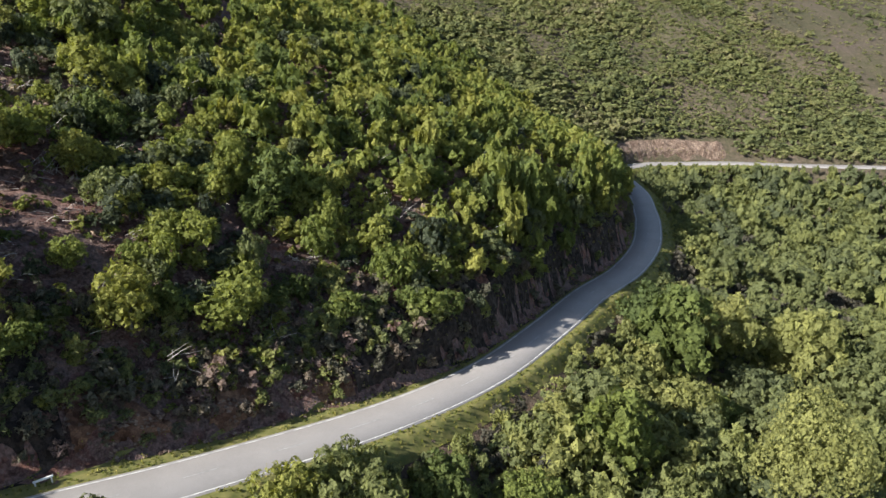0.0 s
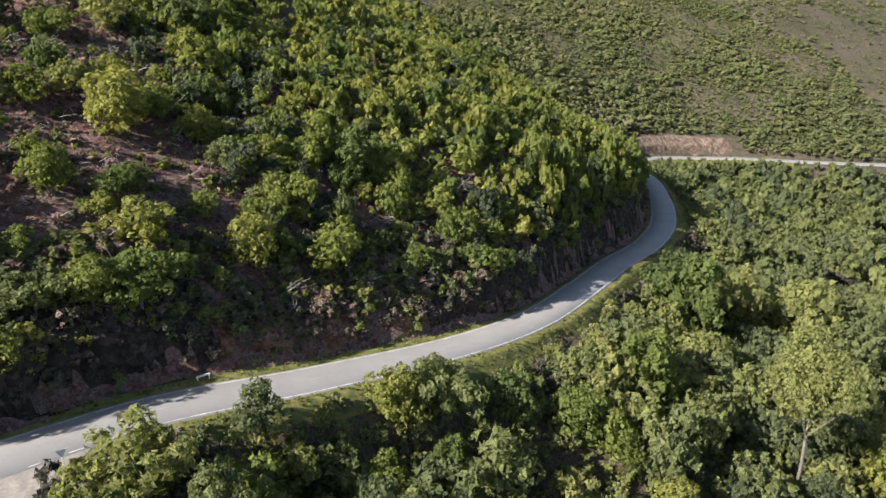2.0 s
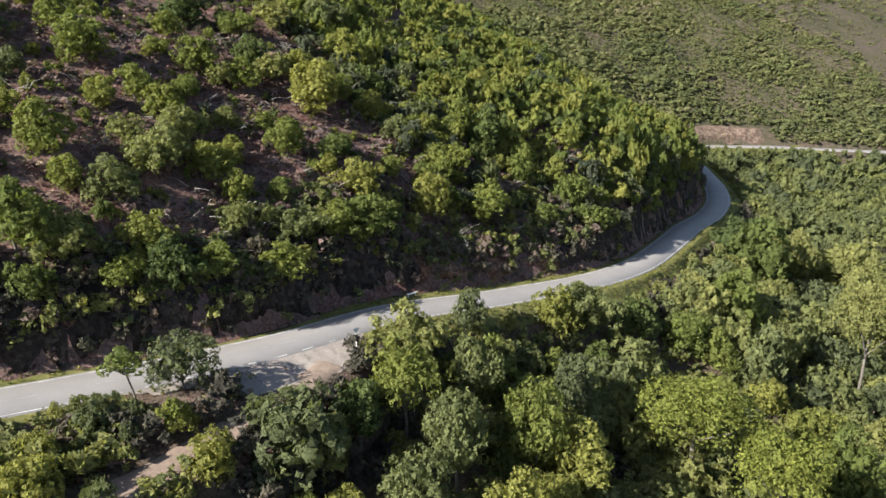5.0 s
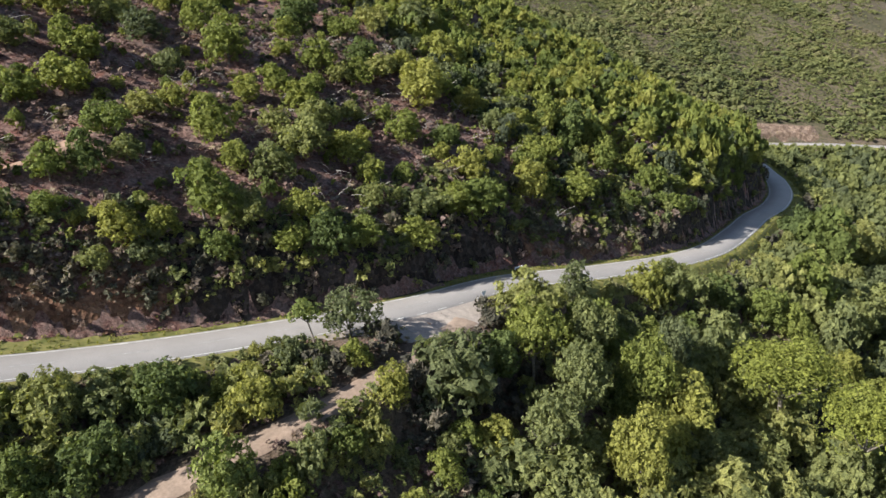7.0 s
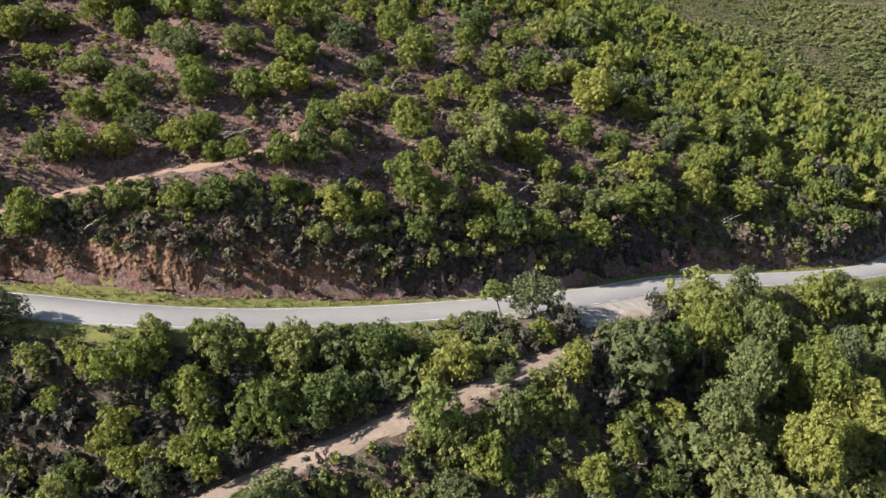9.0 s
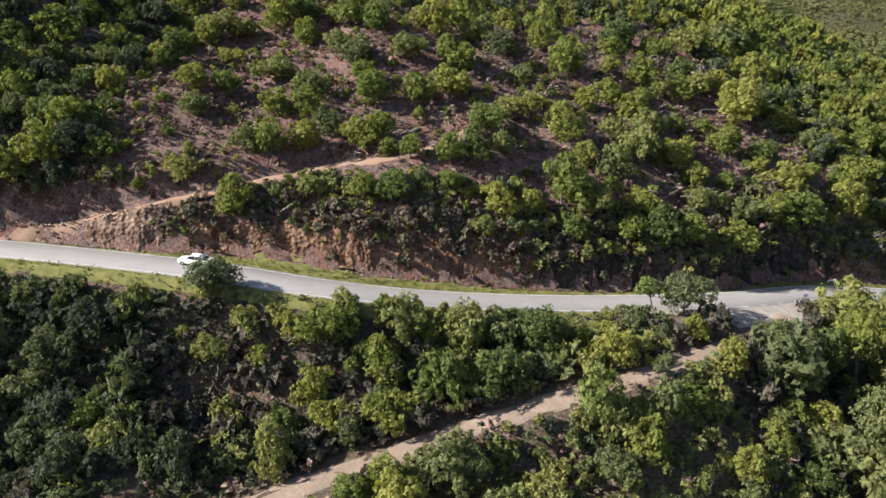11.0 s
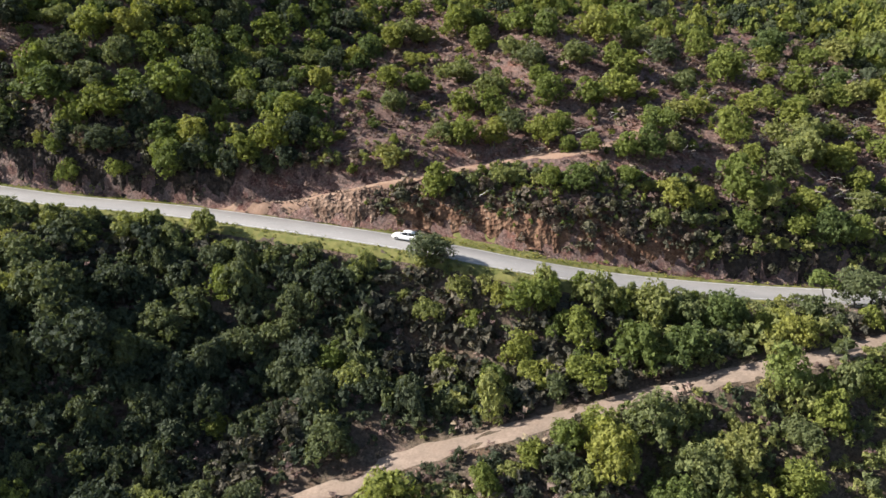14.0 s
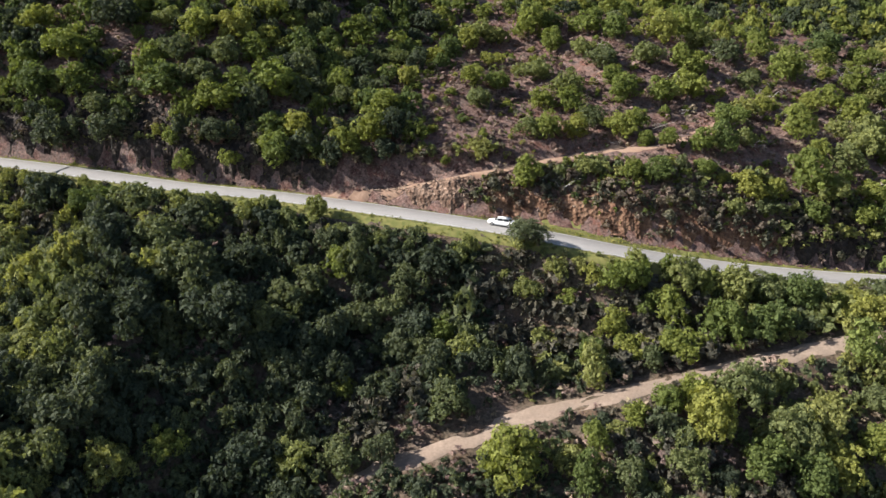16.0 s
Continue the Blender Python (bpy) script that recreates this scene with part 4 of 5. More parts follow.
# low shrubs between the trees of the hill
x, y, z, d, s, ta, pa, r = scatter(-225, 60, -60, 230, 1.75, 14)
foot = np.interp(s, ROAD_S, FOOT)
clear = crowding(x, y, HILL_TREES)
patch = fractal(x, y, 0.1, 63, 3)
keep = (d > foot + 2.5) & (d < 85) & (s > 335) & (pa > 1.7) & (clear > 0.0) & (r.rand(len(x)) < np.clip(0.65 + 1.5 * patch, 0.15, 0.95)) & outlook(x, y) & ~((s > 484) & (s < 508) & (d < foot + 8))
rad = 0.4 + 0.75 * r.rand(len(x)) ** 2
pl = np.c_[x, y, z - 0.1, rad, rad * r.uniform(0.7, 1.3, len(x)), r.uniform(0, 6.28, len(x)), r.rand(len(x)), r.randint(0, 9, len(x))]
leafy = r.rand(len(x)) < 0.45
merged("low_shrubs", SMALL, pl[keep & leafy], MAT["leaf_stuff"], "low green shrubs between the hillside trees", "brush")
merged("grey_shrubs", UNDER, pl[keep & ~leafy], MAT["grey_stuff"], "low grey-green shrubs on the dry soil", "brush")

# scrub on the far slope
x, y, z, d, s, ta, pa, r = scatter(-60, 330, 150, 520, 1.9, 2)
tall = np.clip((d - 10) / 120, 0, 1)
moor = smooth((0.86 * (x - 150) + 0.51 * (y - 407) + 14 * fractal(x, y, 0.03, 48, 3)) / 14)
thin = smooth((fractal(x, y, 0.016, 18, 3) + 0.22 * tall + 0.25 * smooth((70 - s) / 90) * smooth((d - 22) / 30)) / 0.3)
keep = (d > 5.0) & (s < 165) & (s > -130) & (d < 210) & (r.rand(len(x)) < (0.98 - 0.1 * thin) * (1 - 0.8 * moor)) & ((0.85 * x - 0.53 * y) < 30) & ~((s > 78) & (s < 132) & (d < 12))
rad = (0.85 + 1.4 * r.rand(len(x)) ** 2.0) * (1.25 - 0.2 * tall) * np.clip(0.95 + 1.3 * fractal(x, y, 0.045, 28, 2), 0.6, 1.6)
pl = np.c_[x, y, z - 0.2, rad, rad * r.uniform(0.45, 0.85, len(x)), r.uniform(0, 6.28, len(x)), np.clip(r.rand(len(x)) * 0.6 + 0.5 * fractal(x, y, 0.03, 8, 2) + 0.2 * thin, 0, 1), r.randint(0, 9, len(x))]
merged("far_scrub", HILL, pl[keep], MAT["scrub"], "olive and brown scrub on the far hillside", "scrub")

# woods in the valley
x, y, z, d, s, ta, pa, r = scatter(-230, 230, -110, 290, 3.0, 3)
a = -d
big = ((s < 408) & (r.rand(len(x)) < np.where(s < 170, 0.42, np.where(s < 285, 0.21, 0.27)))) | (s >= 408)
keep = (a > np.interp(s, ROAD_S, VERGE) + 0.3) & (a < 130) & (ta > np.where(s > 462, 6.2, 3.4)) & turning_room(x, y) & big
rad = np.where(s < 408, 2.5 + 4.0 * r.rand(len(x)) ** 1.4, 1.15 + 1.7 * r.rand(len(x)) ** 2.2)
rad = np.where(s > 512, rad * 1.4, np.where((s > 482) & (a > 9), rad * 1.3, rad))
high = rad * np.where(s < 408, r.uniform(0.8, 1.5, len(x)), r.uniform(0.85, 1.7, len(x)))
room = 1.5 + 0.46 * (a - 4.6)
high = np.minimum(high, room)
rad = np.minimum(rad, np.where(s < 345, np.maximum(0.8, 0.5 * (a - 4.4)), np.maximum(0.9, 0.55 * (a - 3.2))))
gap = fractal(x, y, 0.09, 55, 2)
keep = keep & ~((gap > 0.26) & (a > 24) & (s < 478))
turn, tint, kind = r.uniform(0, 6.28, len(x)), r.rand(len(x)) ** np.where(s < 400, 0.85, 1.0) * np.where(s < 290, 0.62, 1.0), r.randint(0, 60, len(x))
pl = np.c_[x, y, z - 0.15 * high, rad, high, turn, tint, kind]
keep = keep & ~((np.hypot((x + 103) / 13, (y + 14) / 8) < 1) & (tint < 0.7))
clear = crowding(x, y, VALLEY_TREES)
keep = keep & ~(clear < np.where(s < 408, 0.9, 0.3))
sees = outlook(x, y)
near = keep & sees & (s >= 285)
far_part = keep & sees & (s < 285)
order = np.where(near)[0]
order = order[np.argsort(-high[order])][:4]
lone = np.zeros(len(x), bool)
lone[order] = True
vz, vd, vs_, vta, vpa = ground(VALLEY_TREES[:, 0], VALLEY_TREES[:, 1])
for k, (u, v, w) in enumerate(VALLEY_TREES):
    # most ravine trees take the leaf colour darkened as shade
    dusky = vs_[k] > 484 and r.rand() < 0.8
    label = "ravine tree with shade in its dark leaf colour" if dusky else "broad green tree in the valley wood" if w > 3.4 else "rounded green tree below the road" if w > 2.2 else "small green tree beside the dirt track"
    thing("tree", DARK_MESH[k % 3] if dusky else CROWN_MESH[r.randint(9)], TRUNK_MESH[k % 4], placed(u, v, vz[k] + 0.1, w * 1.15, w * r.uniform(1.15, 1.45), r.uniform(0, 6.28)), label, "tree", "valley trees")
for i in order:
    b = pl[i]
    # nearness to the ravine's middle picks the crown with painted shade
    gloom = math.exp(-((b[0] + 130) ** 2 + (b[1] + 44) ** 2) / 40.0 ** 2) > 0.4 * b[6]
    label = "ravine tree with shade in its dark leaf colour" if gloom else "broad green tree in the thick valley wood" if b[3] > 3 else ("slender green tree on the valley slope" if b[4] > 1.3 * b[3] else "rounded green tree below the road")
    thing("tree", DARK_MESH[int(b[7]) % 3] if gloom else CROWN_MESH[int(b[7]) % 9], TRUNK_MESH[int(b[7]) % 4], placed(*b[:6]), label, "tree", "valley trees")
# ravine shade by colour: darker leaves towards its middle
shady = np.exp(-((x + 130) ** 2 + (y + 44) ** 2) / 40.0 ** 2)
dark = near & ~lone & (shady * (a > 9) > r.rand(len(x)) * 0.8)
merged("ravine_wood", FULL, pl[dark], MAT["dark_stuff"], "bushes crowding the ravine, shade in their dark leaf colour", "wood")
merged("valley_wood", FULL, pl[near & ~lone & ~dark], MAT["olive_stuff"], "dense green trees and bushes in the valley", "wood")
merged("valley_far_wood", MID, pl[far_part & (s >= 150)], MAT["olive_stuff"], "green trees filling the far valley", "wood")
merged("valley_end_wood", FAR, pl[(far_part & (s < 150))], MAT["olive_stuff"], "small green trees at the valley's end", "wood")
merged("unseen_wood", HILL, pl[keep & ~sees][::2], MAT["olive_stuff"], "bushes further down the valley", "wood")

# undergrowth that closes the valley wood
x, y, z, d, s, ta, pa, r = scatter(-215, 100, -80, 215, 1.78, 6)
keep = (d < -6.5) & (d > -70) & (s > 165) & (ta > np.where(s > 470, 3.2, 2.3)) & (turning_room(x, y) | ((np.hypot(x + 57.5, y - 20.0) < 5.5) & (d < -6) & (r.rand(len(x)) < 0.6))) & outlook(x, y) & (r.rand(len(x)) < np.where(s > 400, 1.0, 0.8))
rad = np.where(s > 478, 1.35, 1.0) * (0.8 + 0.8 * r.rand(len(x)) ** 1.5) * np.where(s < 408, 1.25, np.where((s < 480) & (d > -20), 1.45, 1.0))
grey = fractal(x, y, 0.05, 91, 2) + np.exp(-(((x + 102) / 17) ** 2 + ((y + 14) / 13) ** 2)) * 0.8
pl = np.c_[x, y, z - 0.1, rad, np.minimum(rad * r.uniform(0.7, 1.4, len(x)), np.where(s > 400, 0.7 + 0.4 * (-d - 5.0), 9.0)), r.uniform(0, 6.28, len(x)), r.rand(len(x)), r.randint(0, 9, len(x))]
merged("valley_brush", UNDER, pl[keep & (grey > 0.12)], MAT["twigs"], "grey-green leggy brush on the valley slope", "brush")
# undergrowth round the ravine gets its shade from darker leaves too
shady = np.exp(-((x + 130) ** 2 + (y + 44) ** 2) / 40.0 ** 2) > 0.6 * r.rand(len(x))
merged("ravine_brush", UNDER, pl[keep & (grey <= 0.12) & shady], MAT["dark_stuff"], "ravine undergrowth with shade in its dark leaf colour", "brush")
merged("undergrowth", UNDER, pl[keep & (grey <= 0.12) & ~shady], MAT["olive_stuff"], "green undergrowth between the valley trees", "brush")

# grass along the road's edges
r = np.random.RandomState(8)
n = 7500
k = r.choice(np.where(stretch(60, 580))[0], n)
o = np.where(r.rand(n) < 0.5, r.uniform(3.35, 6.6, n), -r.uniform(3.35, 6.2, n))
x, y = fine[k, 0] + fine_t[k, 1] * o, fine[k, 1] - fine_t[k, 0] * o
z, d, s, ta, pa = ground(x, y)
ok = (np.hypot(x - APRON[0], y - APRON[1]) > 9) & (ta > 2.2) & (np.abs(d) > 3.3) & ~((s > 484) & (s < 515) & (d > 0))
tuft = [crown_arrays(300 + q, 2, 3, 3, 0.5, core=False) for q in range(4)]
size = 0.12 + 0.2 * r.rand(n)
pl = np.c_[x, y, z, size, size * 1.1, r.uniform(0, 6.28, n), r.rand(n), r.randint(0, 9, n)]
merged("verge_grass", tuft, pl[ok], MAT["grass"], "short green and yellow grass tufts on the verges", "grass")

# fallen grey branches on the hillside
r = np.random.RandomState(12)
x, y = r.uniform(-150, 40, 1500), r.uniform(-10, 150, 1500)
z, d, s, ta, pa = ground(x, y)
ok = np.where((d > 9) & (d < 62) & (s > 270) & (s < 480) & outlook(x, y))[0]
ok = ok[r.rand(len(ok)) < np.interp(s[ok], [270, 330, 390, 430], [0.9, 1.0, 0.8, 0.2])][:300]
vs, fs, base = [], [], 0
for i in ok:
    turn, size = r.uniform(0, 6.28), r.uniform(1.2, 3.4)
    for q in range(r.randint(4, 8)):
        g = turn + r.uniform(-1.6, 1.6)
        p0 = np.array([x[i], y[i], z[i] + 0.5]) + np.r_[r.uniform(-0.5, 0.5, 2) * size, r.uniform(0, 1.0)]
        way = np.array([math.cos(g), math.sin(g), r.uniform(-0.1, 0.75)]) * size * r.uniform(0.5, 1.1)
        v, f = tube([p0, p0 + way * 0.5 + np.r_[r.uniform(-0.35, 0.35, 2), 0.35 * r.rand()], p0 + way], [0.03, 0.024, 0.01], 3)
        vs.append(v), fs.append(f + base)
        base += len(v)
tagged(part("fallen_branches", mesh_np("fallen_branches", np.vstack(vs), np.vstack(fs), MAT["deadwood"])), "bleached dead branches lying among the bushes", "deadwood", kind="stuff")

# rubble under the cuttings
r = np.random.RandomState(15)
vs, fs, base = [], [], 0
for low, high, many, reach_up in ((484, 508, 330, 4.5), (430, 484, 260, 2.4), (340, 374, 420, 2.0)):
    k = r.choice(np.where(stretch(low, high))[0], many)
    o = np.interp(fine_s[k], ROAD_S, FOOT) + r.uniform(-0.7, reach_up, many)
    x, y = fine[k, 0] + fine_t[k, 1] * o, fine[k, 1] - fine_t[k, 0] * o
    z = ground(x, y)[0]
    for a, c, e in zip(x, y, z):
        q = BALL[0] * r.uniform(0.75, 1.25, (len(BALL[0]), 1)) * r.uniform(0.08, 0.3) * np.array([1.3, 1.0, 0.8])
        vs.append(q + (a, c, e + 0.15)), fs.append(BALL[1] + base)
        base += len(q)
tagged(part("rubble", mesh_np("rubble", np.vstack(vs), np.vstack(fs), MAT["scar"])), "broken pinkish stones at the foot of the cuttings", "rubble", kind="stuff")


# ---- single trees ----
def lone_tree(x, y, height, rad, crown_high, mat, label, lean=(0.0, 0.0), seed=0, thick=0.16, sink=0.0, dense=1.0, peak=None):
    z = float(ground(x, y)[0][0]) - 0.1 - sink
    if peak is not None:
        height, crown_high = peak - z, crown_high * (peak - z) / height
    root = new("tree")
    root.location = (x, y, z)
    q, f = crown_arrays(400 + seed, 14 + 2 * int(rad), int(95 * dense), 14, 0.22 / rad)
    top = height - crown_high
    q = q * np.array([rad, rad, crown_high / 1.6]) + np.array([lean[0], lean[1], top])
    part("crown", mesh_np("crown", q, f, MAT[mat]), root)
    base = np.array([0, 0, -0.3])
    fork = np.array([lean[0] * 0.7, lean[1] * 0.7, top * 0.9 + 0.2])
    v, f = tube([base, (base + fork) / 2 + np.array([0.15, -0.1, 0]), fork, fork + np.array([lean[0] * 0.3, lean[1] * 0.3, crown_high * 0.5])], [thick, thick * 0.85, thick * 0.7, thick * 0.3], 8)
    part("trunk", mesh_np("trunk", v, f, MAT["bark"], flat=False), root)
    r = np.random.RandomState(seed)
    for g in range(4):
        a = g * 1.6 + r.rand()
        e = fork + np.array([math.cos(a) * rad * 0.6, math.sin(a) * rad * 0.6, crown_high * 0.4])
        v, f = tube([fork, (fork + e) / 2 + np.array([0, 0, 0.1]), e], [thick * 0.5, thick * 0.35, thick * 0.12], 6)
        part("limb", mesh_np("limb", v, f, MAT["bark"], flat=False), root)
    return tagged(root, label, "tree", "single trees")


lone_tree(-56.6, 19.9, 7.5, 4.0, 6.4, "olive_leaf", "open-crowned green tree by the gravel turning", seed=1, dense=1.5, peak=11.2)
lone_tree(-60.2, 17.2, 6.5, 2.5, 3.2, "grove_leaf", "slender leaning tree with a small light green crown", (-1.0, 0.3), 2, 0.12, dense=0.6, peak=10.4)
lone_tree(-110.4, -10.8, 7.0, 3.9, 5.6, "dark_leaf", "dark spreading tree at the road's edge", seed=3, dense=1.6, peak=16.2)
lone_tree(-143.0, -21.4, 5.4, 2.0, 4.2, "olive_leaf", "green tree leaning over the road's edge", seed=4)
lone_tree(-150.5, -24.6, 5.2, 1.8, 4.0, "olive_leaf", "small dark tree beside the road", seed=5)
lone_tree(-62.8, -5.2, 7.2, 3.3, 5.6, "grove_leaf", "light green tree below the dirt track", seed=6, peak=8.3)
lone_tree(-27.6, 43.6, 7.5, 3.2, 6.0, "olive_leaf", "sparse pale green tree at the road's edge", seed=7, dense=1.1)
lone_tree(1.5, 35.0, 19.0, 8.0, 10.0, "yellow_leaf", "big round yellow-green tree in the valley", seed=8, thick=0.4, dense=4.5, peak=-1.0)
lone_tree(9.0, 26.0, 15.0, 6.0, 8.0, "yellow_leaf", "round yellow-green tree in the valley", seed=9, thick=0.35, dense=3.2, peak=-3.0)
lone_tree(42.0, 67.5, 24.0, 7.5, 14.0, "olive_leaf", "very tall grey-green tree with a pale trunk", seed=10, thick=0.3, dense=4.5, peak=0.5)
lone_tree(-22.6, 79.3, 8.0, 2.6, 7.0, "olive_leaf", "tall grey-green tree above the other bushes", seed=11)
for q, (x, y, top, w) in enumerate(((-34.5, 24, 9.0, 4.2), (-29, 19, 6.5, 4.0), (-39, 20, 6.0, 3.2), (-27, 30, 6.0, 3.4), (-20, 24, 4.5, 4.4), (-33, 12, 3.5, 4.2), (-23, 12, 1.5, 4.5), (-15, 34, 3.0, 3.8))):
    lone_tree(x, y, 9.0, w, 6.5, ("leaf", "olive_leaf")[q % 2], "broad dense green tree beside the turning", seed=20 + q, thick=0.25, dense=2.0, peak=top)


# ---- roadside things and the car ----
def box_bm(bm, sx, sy, sz, at=(0, 0, 0), bevel=0.0):
    made = bmesh.ops.create_cube(bm, size=1)["verts"]
    for v in made:
        v.co = Vector((v.co.x * sx + at[0], v.co.y * sy + at[1], v.co.z * sz + at[2]))
    if bevel:
        bmesh.ops.bevel(bm, geom=[e for e in bm.edges if all(v in made for v in e.verts)], offset=bevel, segments=2, affect="EDGES")


def simple(name, mat, parent, *boxes, bevel=0.0, label=""):
    bm = bmesh.new()
    for b in boxes:
        box_bm(bm, *b, bevel=bevel)
    return part(name, from_bm(name, bm, mat), parent, label)


sign = tagged(new("road_sign"), "triangular give-way sign seen from behind on a thin post", "sign")
sign.matrix_basis = pose(-40.8, 33.1, float(ground(-40.8, 33.1)[0][0]), 0, 0, 35)
v, f = tube([(0, 0, -0.3), (0, 0, 1.2), (0, 0, 2.5)], [0.05, 0.05, 0.05], 8)
part("post", mesh_np("post", v, f, MAT["white"]), sign)
bm = bmesh.new()
vs = [bm.verts.new((0.52 * math.sin(a), -0.07, 2.3 - 0.52 * math.cos(a))) for a in (0, 2.094, 4.189)]
face = bm.faces.new(vs)
ext = bmesh.ops.extrude_face_region(bm, geom=[face])["geom"]
bmesh.ops.translate(bm, verts=[g for g in ext if isinstance(g, bmesh.types.BMVert)], vec=(0, -0.02, 0))
bmesh.ops.bevel(bm, geom=bm.verts[:], offset=0.06, segments=3, affect="VERTICES")
part("plate", from_bm("plate", bm, MAT["white"]), sign, "pale triangular plate")

marker = tagged(new("culvert_marker"), "low white board on two short posts above the culvert", "marker")
marker.matrix_basis = pose(-35.2, 51.9, float(ground(-35.2, 51.9)[0][0]), 0, 0, 38)
simple("board", MAT["white"], marker, (1.6, 0.12, 0.2, (0, 0, 0.62)), bevel=0.02)
for q in (-0.65, 0.65):
    simple("post", MAT["white"], marker, (0.12, 0.12, 0.9, (q, 0.08, 0.15)), bevel=0.02)


def plain_paint(name, colour, rough, metal=0.0, coat=0.0):
    m, n, l, b = material(name, rough, 0.5)
    f = ramp(n, l, noise_tex(n, l, 3.0, 3.0), [(0.3, tuple(c * 0.94 for c in colour)), (0.7, colour)])
    l.new(f, b.inputs["Base Color"])
    b.inputs["Metallic"].default_value, b.inputs["Coat Weight"].default_value = metal, coat
    return m


CAR = {"paint": plain_paint("car_paint", (0.8, 0.8, 0.8), 0.35, 0.0, 0.6), "glass": plain_paint("tinted_glass", (0.02, 0.022, 0.025), 0.08),
       "tyre": plain_paint("tyre_rubber", (0.025, 0.025, 0.025), 0.85), "rim": plain_paint("alloy_rim", (0.5, 0.5, 0.52), 0.35, 0.9),
       "lamp": plain_paint("lamp_glass", (0.6, 0.62, 0.65), 0.15), "tail": plain_paint("tail_lamp", (0.35, 0.02, 0.02), 0.2), "dark": plain_paint("black_trim", (0.03, 0.03, 0.03), 0.6)}


def loft(stations, ring):
    """Closed skin through cross-sections; ring(station) gives half a section, from the bottom to the top, which is mirrored."""
    vs = []
    for st in stations:
        half = ring(st)
        vs += [(st[0], y, z) for y, z in half] + [(st[0], -y, z) for y, z in reversed(half)]
    k = len(vs) // len(stations)
    f = [(i * k + j, i * k + (j + 1) % k, (i + 1) * k + (j + 1) % k, (i + 1) * k + j) for i in range(len(stations) - 1) for j in range(k)]
    bm = bmesh.new()
    bv = [bm.verts.new(v) for v in vs]
    for q in f:
        bm.faces.new([bv[i] for i in q])
    bm.faces.new(bv[:k])
    bm.faces.new(bv[-k:])
    bmesh.ops.recalc_face_normals(bm, faces=bm.faces[:])
    return bm


car = tagged(new("car"), "white four-door saloon car on the asphalt road", "car")
q = np.abs(fine_s - 477.8).argmin()
spot = fine[q] + np.r_[np.array([fine_t[q, 1], -fine_t[q, 0]]) * 1.35, 0.03]
car.matrix_basis = Matrix.Translation(spot) @ Matrix.Rotation(math.atan2(fine_t[q, 1], fine_t[q, 0]), 4, "Z") @ Matrix.Rotation(-0.09, 4, "Y")
body = loft([(-2.28, 0.62, 0.35, 0.8), (-2.2, 0.78, 0.28, 0.98), (-1.9, 0.86, 0.24, 1.04), (-1.2, 0.89, 0.2, 1.0), (0.0, 0.9, 0.2, 0.95), (0.9, 0.89, 0.2, 0.92), (1.6, 0.87, 0.22, 0.84), (2.1, 0.78, 0.26, 0.74), (2.27, 0.6, 0.36, 0.62)],
            lambda s: [(s[1] * 0.9, s[2]), (s[1], s[2] + 0.14), (s[1] * 1.01, (s[2] + s[3]) / 2), (s[1] * 0.96, s[3] - 0.08), (s[1] * 0.82, s[3])])
part("body", from_bm("body", body, CAR["paint"], False), car)
cabin = loft([(-1.75, 0.72, 0.98, 1.0), (-1.15, 0.7, 0.96, 1.34), (-0.5, 0.69, 0.94, 1.43), (0.15, 0.68, 0.92, 1.42), (0.55, 0.67, 0.9, 1.28), (1.15, 0.7, 0.88, 0.9)],
             lambda s: [(s[1] * 1.12, s[2]), (s[1] * 1.02, (s[2] + s[3]) / 2), (s[1] * 0.9, s[3] - 0.03), (s[1] * 0.7, s[3])])
part("glazing", from_bm("glazing", cabin, CAR["glass"], False), car, "dark tinted windows")
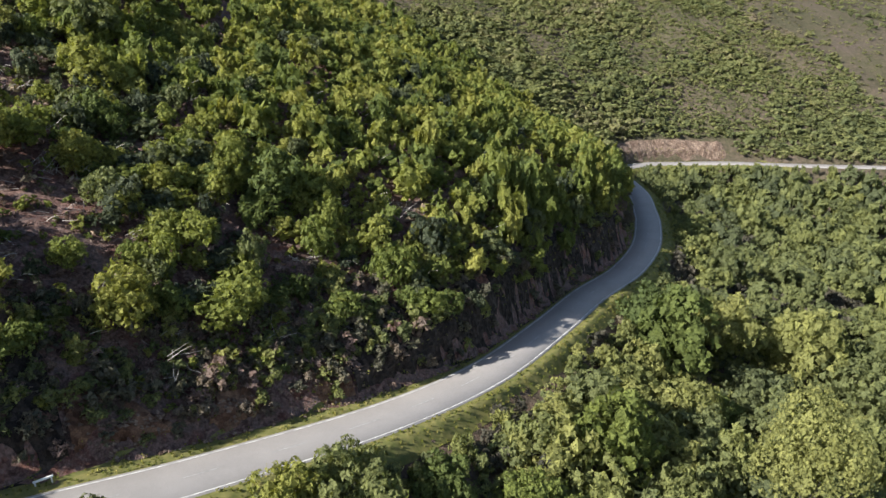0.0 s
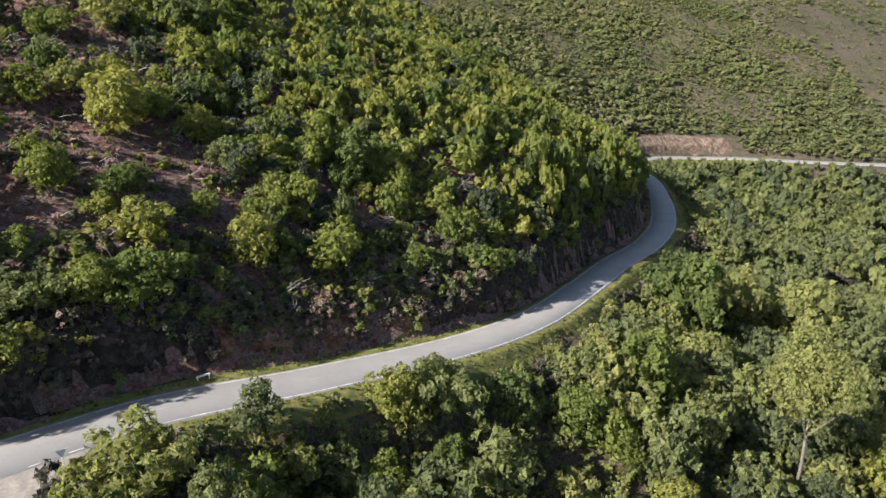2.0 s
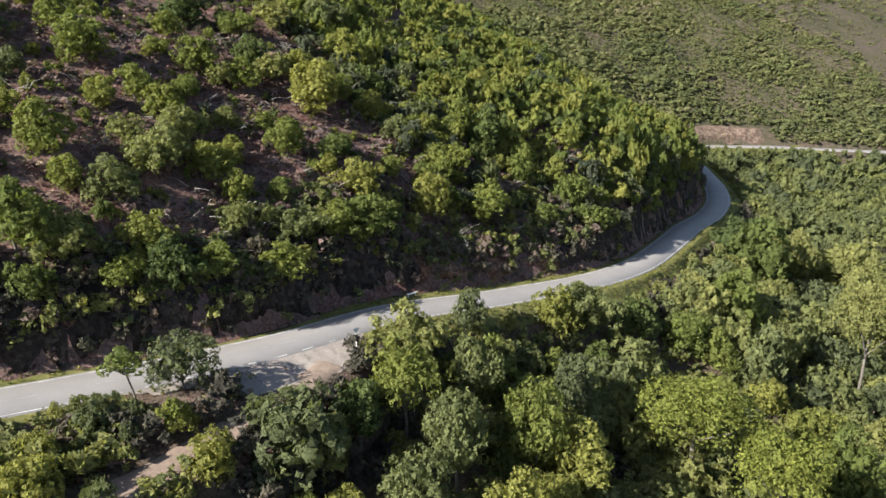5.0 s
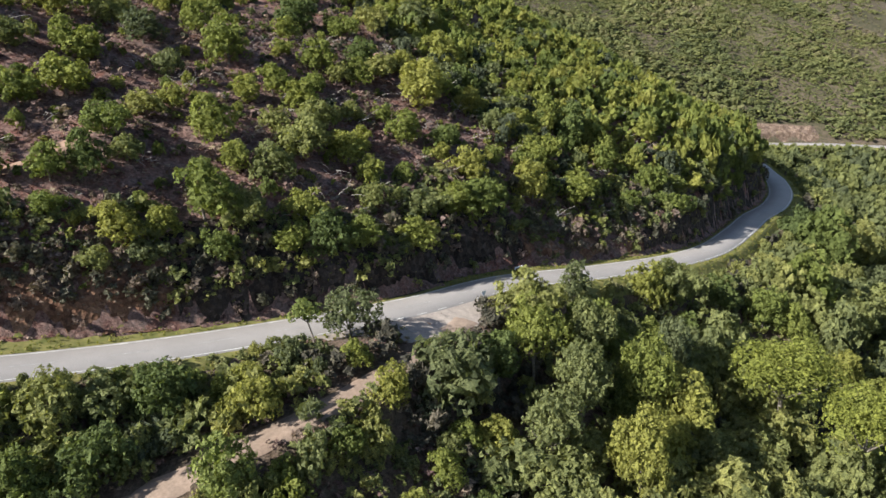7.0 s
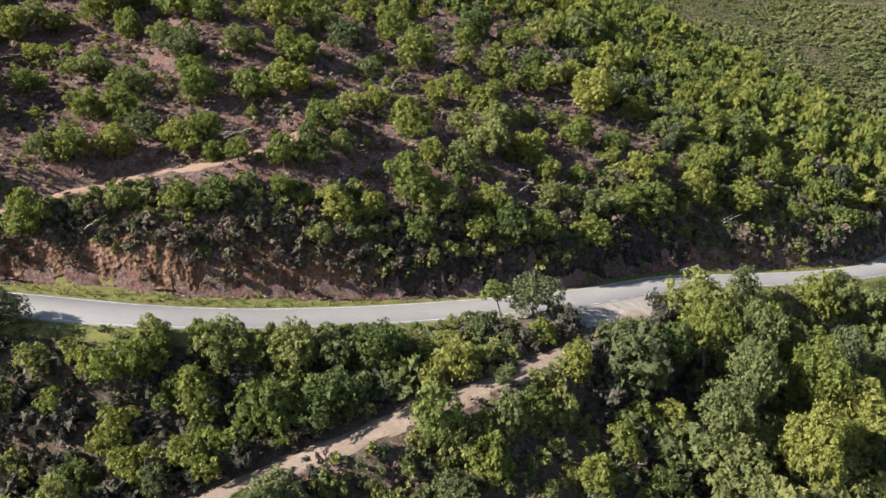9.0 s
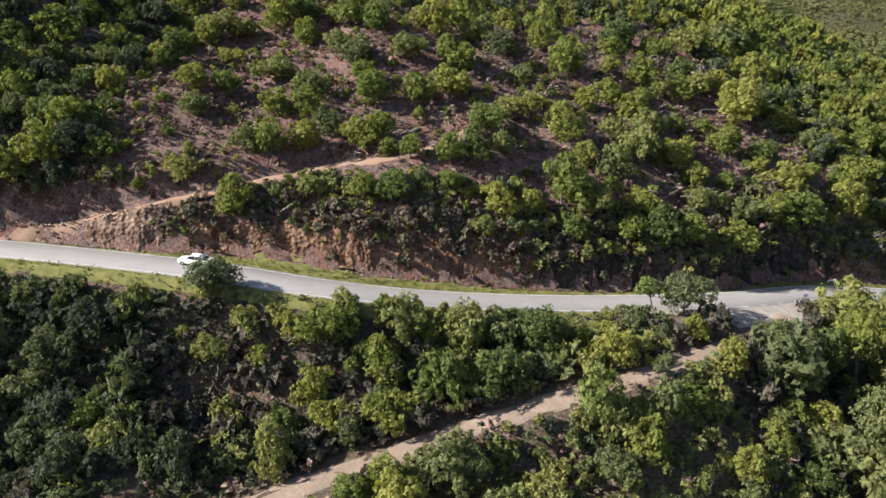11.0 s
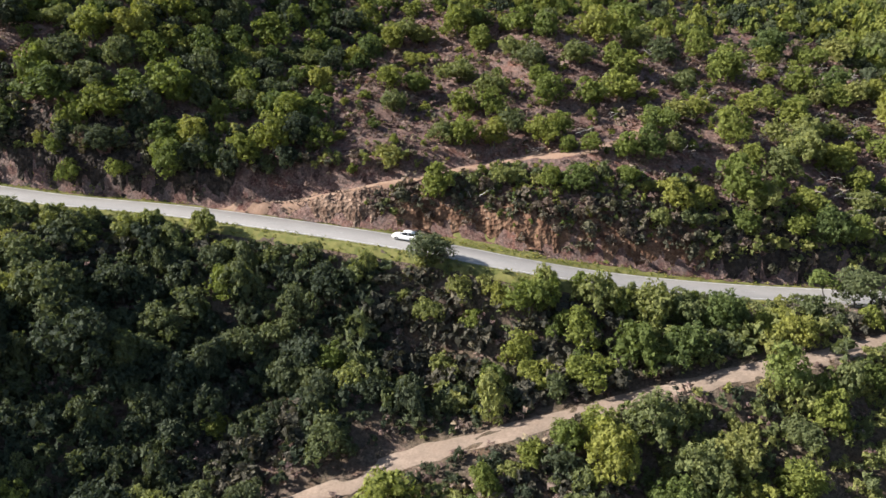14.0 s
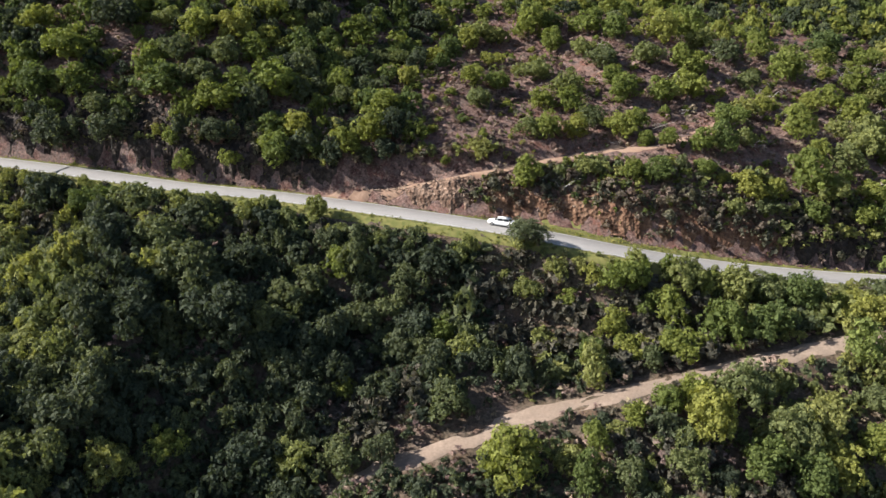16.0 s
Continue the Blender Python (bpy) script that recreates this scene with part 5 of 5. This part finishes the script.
roof = loft([(-1.28, 0.62, 1.3, 1.35), (-0.5, 0.64, 1.41, 1.46), (0.15, 0.63, 1.4, 1.45), (0.5, 0.6, 1.3, 1.34)], lambda s: [(s[1], s[2] - 0.03), (s[1] * 0.98, s[3] - 0.02), (s[1] * 0.8, s[3])])
part("roof", from_bm("roof", roof, CAR["paint"], False), car)
for side in (1, -1):
    for x0, x1 in ((-1.55, -1.2), (-0.38, -0.28), (0.55, 0.98)):
        v, f = tube([(x0, side * 0.79, 0.98), ((x0 + x1) / 2 + 0.02, side * 0.73, 1.17), (x1 if x0 < 0 else x0 - 0.1, side * 0.64, 1.37)], [0.05, 0.045, 0.04], 6)
        part("pillar", mesh_np("pillar", v, f, CAR["paint"]), car)
    simple("mirror", CAR["paint"], car, (0.14, 0.2, 0.13, (0.72, side * 0.97, 0.98)), bevel=0.03)
    simple("headlight", CAR["lamp"], car, (0.3, 0.3, 0.13, (2.08, side * 0.58, 0.64)), bevel=0.04)
    simple("tail_light", CAR["tail"], car, (0.14, 0.34, 0.16, (-2.2, side * 0.6, 0.82)), bevel=0.04)
    simple("sill", CAR["dark"], car, (2.4, 0.05, 0.1, (0, side * 0.9, 0.24)), bevel=0.02)
    for x0 in (-1.38, 1.4):
        wheel = new("wheel")
        wheel.parent = car
        wheel.matrix_basis = pose(x0, side * 0.8, 0.32)
        for nm, rad, wide, mat in (("tyre", 0.32, 0.2, "tyre"), ("rim", 0.21, 0.215, "rim")):
            bm = bmesh.new()
            bmesh.ops.create_cone(bm, cap_ends=True, segments=20, radius1=rad, radius2=rad, depth=wide, matrix=Matrix.Rotation(math.pi / 2, 4, "X"))
            bmesh.ops.bevel(bm, geom=[e for e in bm.edges if len(e.link_faces) == 2 and e.calc_face_angle(0) > 1], offset=0.03, segments=2, affect="EDGES")
            part(nm, from_bm(nm, bm, CAR[mat]), wheel)
simple("front_bumper", CAR["dark"], car, (0.1, 1.0, 0.14, (2.25, 0, 0.4)), bevel=0.03)
simple("boot_lip", CAR["paint"], car, (0.1, 1.3, 0.05, (-2.16, 0, 1.03)), bevel=0.02)
